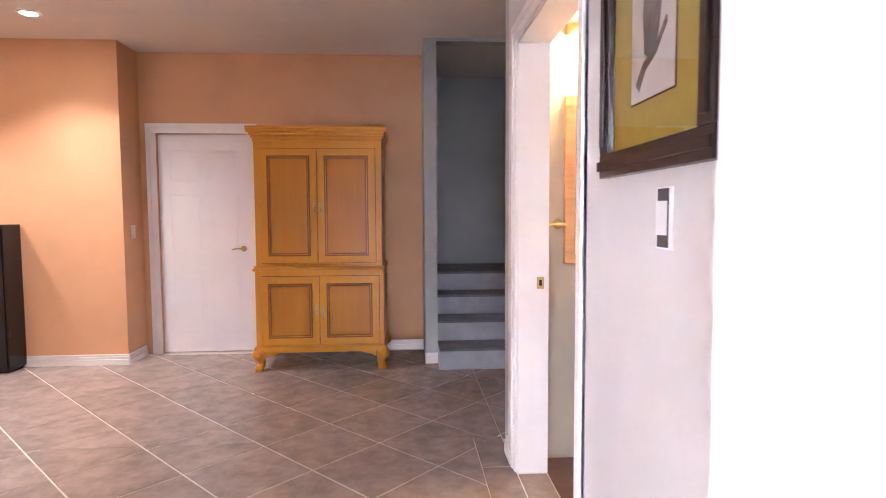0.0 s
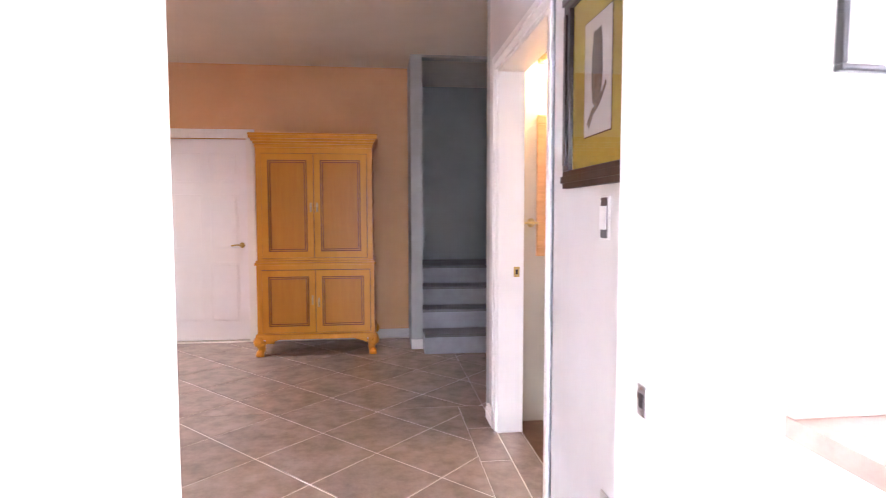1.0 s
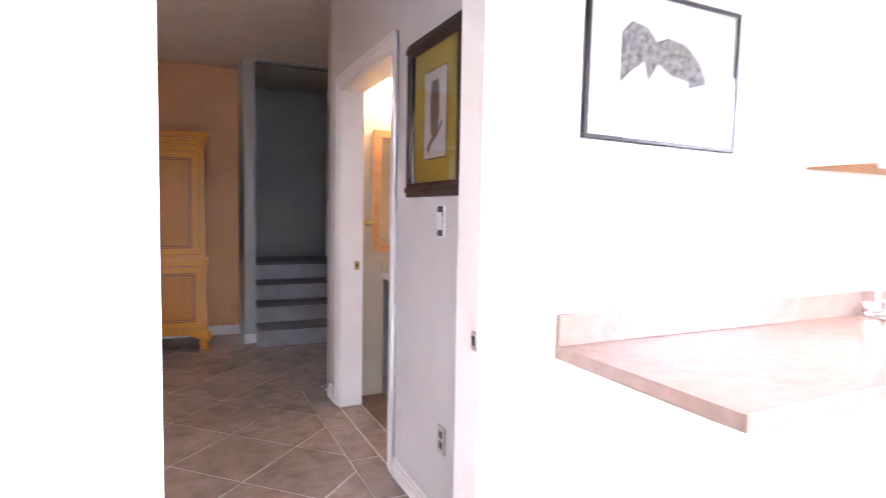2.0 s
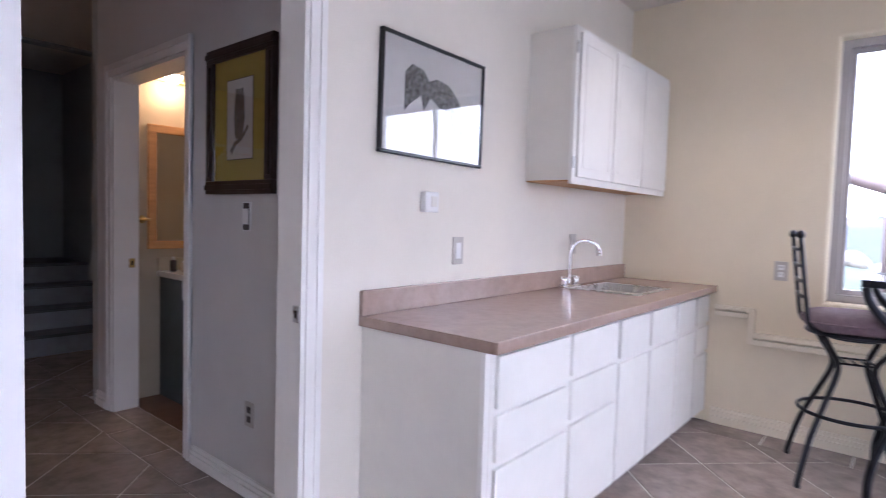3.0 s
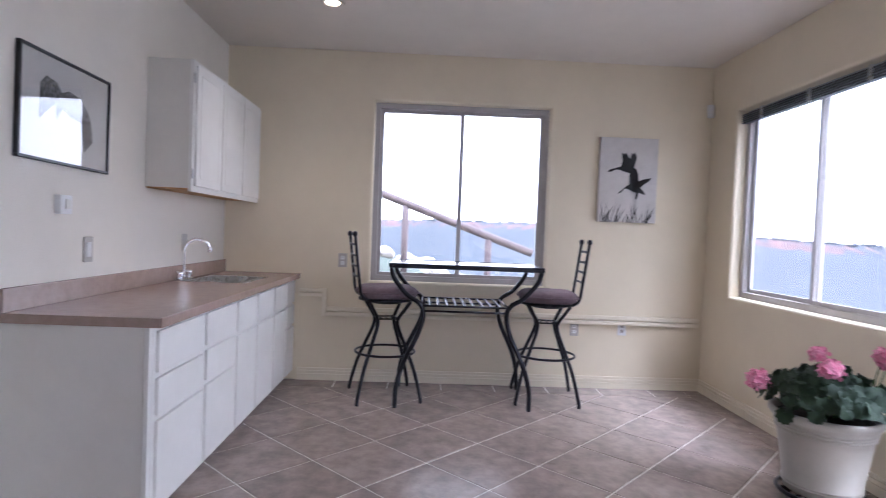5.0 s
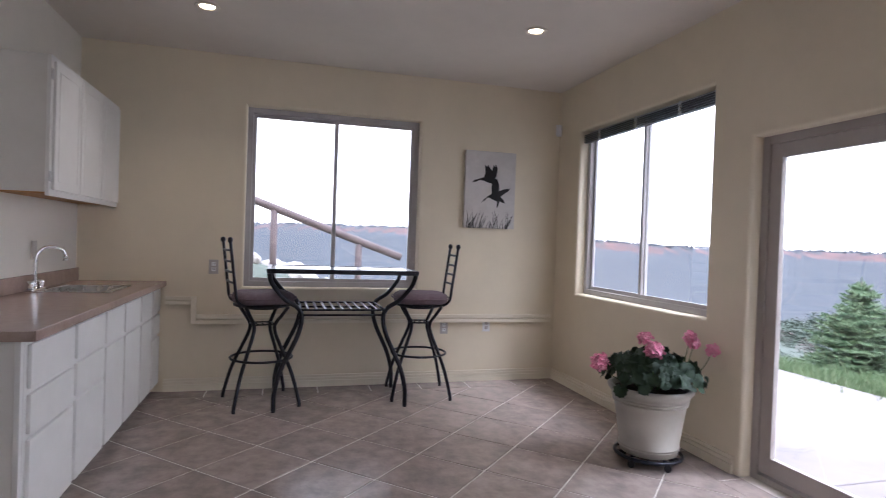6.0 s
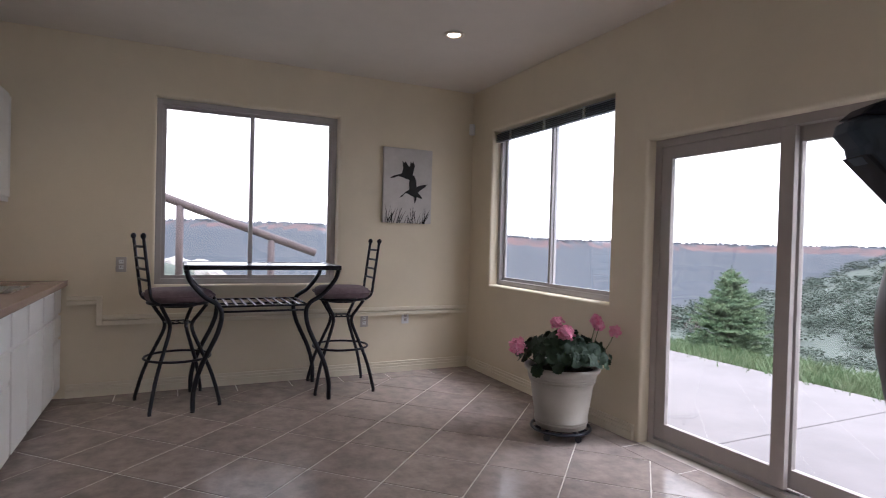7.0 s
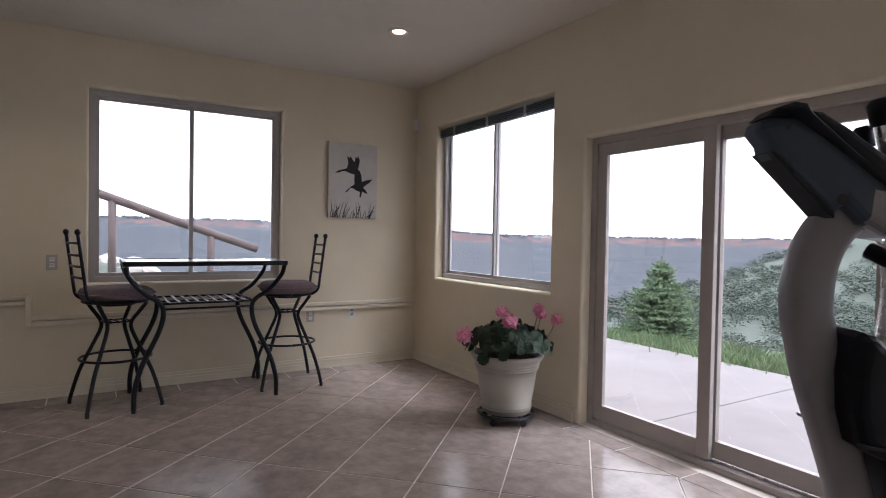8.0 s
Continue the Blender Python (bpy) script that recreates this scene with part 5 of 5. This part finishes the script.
def ground_sheet():
    bm = bmesh.new()
    radii = [0.5] + [3 + 0.7 * k for k in range(14)] + [13.5 * 1.085 ** k for k in range(46)] + [560 + 7 * k for k in range(34)] + [800 * 1.09 ** k for k in range(14)]
    seg, rows = 260, []
    for r in radii:
        row = []
        for k in range(seg):
            a = 2 * math.pi * k / seg
            x, y = 0.5 + r * math.cos(a), -2.0 + r * math.sin(a)
            z = ground_height(x, y)
            if -6.0 < x < 4.1 and -4.6 < y < 7.2:
                z = -0.35
            elif -6.4 < x < 5.6 and -7.5 < y <= -4.3:
                z = min(z, TZ - 0.13)
            row.append(bm.verts.new((x, y, z)))
        rows.append(row)
    bm.faces.new(rows[0])
    for a, b in zip(rows, rows[1:]):
        for k in range(seg):
            f = bm.faces.new((a[k], a[(k + 1) % seg], b[(k + 1) % seg], b[k]))
            f.smooth = True
    me = finish("ground", bm, M_GRASSLAND)
    me.materials.append(M_FARHAZE)
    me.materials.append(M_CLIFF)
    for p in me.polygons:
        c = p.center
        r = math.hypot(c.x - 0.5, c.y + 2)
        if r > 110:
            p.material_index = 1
        az = math.atan2(c.y + 2, c.x - 0.5)
        if mesa_edge(az) + 1 < r < mesa_edge(az) + 12:
            p.material_index = 2
    return tagged(new("ground", me), "scrubby valley slopes rising to a far mesa", "ground", kind="structure")


ground_sheet()


def tuft_mesh(name, count, spread, height, mat, seed):
    r = random.Random(seed)
    bm = bmesh.new()
    for _ in range(count):
        x, y = r.gauss(0, spread), r.gauss(0, spread)
        a, h, lean = r.uniform(0, 6.3), height * r.uniform(0.5, 1.2), r.uniform(0.1, 0.5)
        w = 0.006
        c, s = math.cos(a), math.sin(a)
        v = [bm.verts.new(p) for p in ((x - s * w, y + c * w, 0), (x + s * w, y - c * w, 0), (x + c * lean * h * 0.4 + s * w * 0.7, y + s * lean * h * 0.4 - c * w * 0.7, h * 0.6), (x + c * lean * h, y + s * lean * h, h))]
        bm.faces.new((v[0], v[1], v[2]))
        bm.faces.new((v[0], v[2], v[3]))
    me = bpy.data.meshes.new(name)
    bm.to_mesh(me)
    bm.free()
    me.materials.append(mat)
    return me


def joined(name, placed, mat, label, category):
    """Many small plants in one mesh: (verts, faces) of a pattern at each matrix."""
    vs, fs = [], []
    for (pv, pf), m in placed:
        base = len(vs)
        m3, t = np.array(m.to_3x3()), np.array(m.translation)
        vs.extend((pv @ m3.T + t).tolist())
        fs.extend([tuple(i + base for i in f) for f in pf])
    me = bpy.data.meshes.new(name)
    me.from_pydata(vs, [], fs)
    me.materials.append(mat)
    return tagged(new(name, me), label, category, kind="stuff")


def pattern(me):
    out = (np.array([v.co[:] for v in me.vertices]), [tuple(p.vertices) for p in me.polygons])
    bpy.data.meshes.remove(me)
    return out


rng = random.Random(21)
tufts = [pattern(tuft_mesh("grass_tuft", 26, 0.08, 0.17, M_GRASS, k)) for k in range(4)]
placed = []
for _ in range(1500):
    x, y = rng.uniform(-4.5, 10), -7.34 - abs(rng.gauss(0, 1.0))
    placed.append((tufts[rng.randrange(4)], Matrix.Translation((x, y, ground_height(x, y) - 0.02)) @ Matrix.Rotation(rng.uniform(0, 6.3), 4, "Z") @ Matrix.Diagonal((*[rng.uniform(0.6, 1.5)] * 3, 1))))
joined("grass", placed, M_GRASS, "long green grass along the terrace edge", "grass")


def bush_mesh(seed):
    r = random.Random(seed)
    bm = bmesh.new()
    lobes = [(r.uniform(-0.5, 0.5), r.uniform(-0.5, 0.5), r.uniform(0.3, 0.8), r.uniform(0.3, 0.5)) for _ in range(6)]
    for _ in range(250):
        lx, ly, lz, lr = lobes[r.randrange(6)]
        d = Vector((r.gauss(0, 1), r.gauss(0, 1), r.gauss(0, 1))).normalized()
        p = Vector((lx, ly, lz)) + d * lr * r.uniform(0.6, 1.05)
        s = r.uniform(0.045, 0.085)
        u = Vector((r.gauss(0, 1), r.gauss(0, 1), r.gauss(0, 1))).normalized() * s
        w = u.cross(d).normalized() * s
        bm.faces.new([bm.verts.new(p + q) for q in (-u, w * 0.6, u, -w * 0.6)])
    me = bpy.data.meshes.new("bush")
    bm.to_mesh(me)
    bm.free()
    return me


bushes = [pattern(bush_mesh(k)) for k in range(5)]
placed = []
while len(placed) < 3400:
    a, r = rng.uniform(-1.7, 0.25), 13 + 105 * rng.random() ** 1.1
    x, y = 0.5 + r * math.cos(a), -2 + r * math.sin(a)
    if (x - 3.0) ** 2 + (y + 9.2) ** 2 < 9 or y > -9 and x < 7:
        continue
    s = rng.uniform(0.4, 1.1) * (0.6 if r < 25 else 1.4)
    placed.append((bushes[rng.randrange(5)], Matrix.Translation((x, y, ground_height(x, y) - 0.15)) @ Matrix.Rotation(rng.uniform(0, 6.3), 4, "Z") @ Matrix.Diagonal((s, s, s * rng.uniform(0.45, 0.75), 1))))
joined("scrub", placed, M_BUSH, "grey-green juniper scrub on the slopes", "scrub")

# trees along the far rim, in the same haze-tinted colour as the slopes
cone = (np.array([(math.cos(1.26 * k), math.sin(1.26 * k), 0.0) for k in range(5)] + [(0.0, 0.0, 2.0)]), [(k, (k + 1) % 5, 5) for k in range(5)])
placed = []
for k in range(2600):
    a = rng.uniform(-1.5, 0.5)
    r = mesa_edge(a) + rng.uniform(13, 60)
    x, y = 0.5 + r * math.cos(a), -2 + r * math.sin(a)
    h = rng.uniform(0.6, 1.9)
    placed.append((cone, Matrix.Translation((x, y, ground_height(x, y) - 0.4)) @ Matrix.Diagonal((h * 0.9, h * 0.9, h, 1))))
joined("far_trees", placed, M_FARHAZE, "dark conifers along the far mesa rim", "trees")

# spruce
SPX, SPY = 3.36, -9.2
sz = ground_height(SPX, SPY) - 0.12
TREE = 1.03 - sz
spruce = thing("spruce_tree", pose(SPX, SPY, sz), "young bushy spruce tree in the grass", "tree")
part("trunk", tube(bmesh.new(), [(0, 0, 0), (0, 0, TREE * 0.55), (0, 0, TREE - 0.05)], [0.045, 0.028, 0.006], 8), M_BARK, spruce)


def twig(bm, p, d, ln, thick):
    """A twig bristling with needles all round."""
    n = max(6, int(ln / 0.006))
    side = d.orthogonal().normalized()
    up = d.cross(side)
    for q in range(n):
        a, c = rng.uniform(0, 6.3), p + d * ln * q / n
        o = (side * math.cos(a) + up * math.sin(a)) * thick + d * thick * 0.9
        w = d.cross(o).normalized() * 0.0075
        bm.faces.new([bm.verts.new(c + w), bm.verts.new(c - w), bm.verts.new(c + o)])


bm = bmesh.new()
for whorl in range(15):
    t = whorl / 15.0
    z0 = 0.10 + (TREE - 0.20) * t ** 0.92
    reach = (0.76 * (1 - t) ** 0.85 + 0.05) * (0.82 if whorl == 0 else 1.0)
    for k in range(15 if whorl < 9 else 9):
        a = 6.2832 * k / (15 if whorl < 9 else 9) + whorl * 0.7 + rng.uniform(-0.2, 0.2)
        ln = reach * rng.uniform(0.72, 1.12)
        rise = 0.10 + 0.55 * t + rng.uniform(-0.08, 0.08)
        d = Vector((math.cos(a), math.sin(a), rise)).normalized()
        across = Vector((-math.sin(a), math.cos(a), 0))
        p = Vector((0, 0, z0 + rng.uniform(-0.04, 0.04)))
        twig(bm, p, d, ln, 0.032)
        for q in range(int(5 + ln * 24)):
            s = rng.uniform(0.12, 0.97)
            sd = (d * 0.75 + across * rng.choice((-1, 1)) * rng.uniform(0.5, 0.9) + Vector((0, 0, rng.uniform(-0.05, 0.35)))).normalized()
            twig(bm, p + d * ln * s, sd, (0.06 + 0.20 * (1 - s) * ln / 0.7) * rng.uniform(0.7, 1.2), 0.027)
for k in range(7):
    a = k * 0.9
    twig(bm, Vector((0, 0, TREE - 0.16)), Vector((0.45 * math.cos(a), 0.45 * math.sin(a), 1)).normalized(), 0.13, 0.018)
twig(bm, Vector((0, 0, TREE - 0.14)), Vector((0, 0, 1)), 0.16, 0.016)
part("crown", bm, M_SPRUCE, spruce)

# log handrail on the bank
log = thing("handrail", pose(5.0, 0, 0), "weathered log handrail sloping down beside steps", "handrail")
part("rail", tube(bmesh.new(), [(0, -0.3, 2.10), (0, -1.3, 1.745), (0, -2.2, 1.42), (0, -3.12, 1.10)], 0.052, 12), M_LOG, log)
for y, zt in ((-1.47, 1.66), (-2.55, 1.26)):
    part("post", tube(bmesh.new(), [(0, y, ground_height(5.0, y) - 0.15), (0, y, zt)], 0.045, 12), M_LOG, log)
rng = random.Random(9)
for k in range(9):
    x, y = 5.6 + rng.uniform(-0.3, 1.5), -1.1 - 0.16 * k + rng.uniform(-0.2, 0.2)
    bm = bmesh.new()
    bmesh.ops.create_icosphere(bm, subdivisions=2, radius=rng.uniform(0.13, 0.28))
    for v in bm.verts:
        v.co *= 1 + 0.35 * noise.noise(v.co * 5 + Vector((k, 0, 0)))
        v.co.z *= 0.75
    solid("boulder", bm, M_ROCK, "pale boulder on the bank", "rock", "boulders on the bank", m=pose(x, y, ground_height(x, y) + 0.05, 0, 0, 40 * k))

# ---- floor tiles ----
TILE = 0.457


def clip(poly, x0, x1, y0, y1):
    for axis, lim, keep in ((0, x0, 1), (0, x1, -1), (1, y0, 1), (1, y1, -1)):
        out = []
        for i, p in enumerate(poly):
            q = poly[(i + 1) % len(poly)]
            pi, qi = (p[axis] - lim) * keep >= 0, (q[axis] - lim) * keep >= 0
            if pi:
                out.append(p)
            if pi != qi:
                t = (lim - p[axis]) / (q[axis] - p[axis])
                out.append((p[0] + (q[0] - p[0]) * t, p[1] + (q[1] - p[1]) * t))
        poly = out
        if not poly:
            return []
    return poly


def tile_mesh(poly):
    """A tile with a softened edge standing on the bed."""
    bm = bmesh.new()
    n = len(poly)
    cx, cy = sum(p[0] for p in poly) / n, sum(p[1] for p in poly) / n
    low = [bm.verts.new((x - cx, y - cy, -0.004)) for x, y in poly]
    top = []
    for x, y in poly:
        d = math.hypot(x - cx, y - cy)
        k = max(0.0, 1 - 0.004 / d)
        top.append(bm.verts.new(((x - cx) * k, (y - cy) * k, 0.0)))
    bm.faces.new(top)
    for i in range(n):
        bm.faces.new((low[i], low[(i + 1) % n], top[(i + 1) % n], top[i]))
    me = bpy.data.meshes.new("tile")
    bm.to_mesh(me)
    bm.free()
    me.materials.append(M_TILE)
    return me, cx, cy


FLOOR = bpy.data.objects["floor"]


def lay(poly, whole=None):
    n = len(poly)
    area = abs(sum(poly[i][0] * poly[(i + 1) % n][1] - poly[(i + 1) % n][0] * poly[i][1] for i in range(n))) / 2
    if area < 0.0003:
        return
    if whole is None:
        me, cx, cy = tile_mesh(poly)
    else:
        me, cx, cy = whole, sum(p[0] for p in poly) / n, sum(p[1] for p in poly) / n
    ob = new("tile", me)
    ob.parent = FLOOR
    ob.location = (cx, cy, 0)


def diagonal_field(x0, x1, y0, y1, ox, oy, holes=()):
    h = TILE / math.sqrt(2)
    g = 0.0031 * math.sqrt(2)
    whole = tile_mesh([(h - g, 0), (0, h - g), (-h + g, 0), (0, -h + g)])[0]
    for i in range(-40, 41):
        for j in range(-40, 41):
            cx, cy = ox + (i + j + 1) * h, oy + (j - i) * h
            if not (x0 - h < cx < x1 + h and y0 - h < cy < y1 + h):
                continue
            poly = [(cx + h - g, cy), (cx, cy + h - g), (cx - h + g, cy), (cx, cy - h + g)]
            cut = clip(poly, x0, x1, y0, y1)
            if len(cut) >= 3:
                lay(cut, whole if cut == poly else None)


def border(x0, x1, y0, y1, along, start):
    g, p = 0.0031, start
    lo, hi = (x0, x1) if along == "x" else (y0, y1)
    p = lo + (start - lo) % TILE - TILE
    while p < hi:
        a, b = max(p + g, lo), min(p + TILE - g, hi)
        if b - a > 0.02:
            lay([(a, y0 + g), (b, y0 + g), (b, y1 - g), (a, y1 - g)] if along == "x" else [(x0 + g, a), (x1 - g, a), (x1 - g, b), (x0 + g, b)])
        p += TILE


B, BS, BH = 0.23, 0.168, 0.17       # border widths: kitchen east and west, kitchen south, hall east
diagonal_field(WEST + B, EAST - B, SOUTH + BS, -B, -0.04, SOUTH + BS)
border(WEST, EAST, SOUTH, SOUTH + BS, "x", -0.25)
border(WEST, EAST, -B, 0.0, "x", -0.5)
border(EAST - B, EAST, SOUTH + BS, -B, "y", -1.0)
border(WEST, WEST + B, SOUTH + BS, -B, "y", -1.0)
lay([(DOORWAY[0] + 0.02, 0.004), (DOORWAY[1] - 0.02, 0.004), (DOORWAY[1] - 0.02, PART - 0.004), (DOORWAY[0] + 0.02, PART - 0.004)])
diagonal_field(HWEST + B, -BH, PART + B, 2.735, -0.715, 2.695)
diagonal_field(HWEST + B, -0.002, 2.738, HNORTH - 0.06, -0.715, 2.695)
border(HWEST, -BH, PART, PART + B, "x", -0.9)
border(-BH, -0.0, PART, 2.735, "y", 2.34)
border(HWEST, HWEST + B, PART + B, 4.58, "y", 2.28)
diagonal_field(0.0, 0.717, 2.70, 4.17, -0.715, 2.695)
lay([(0.004, BATH[0] + 0.022), (0.145, BATH[0] + 0.022), (0.145, BATH[1] - 0.022), (0.004, BATH[1] - 0.022)])
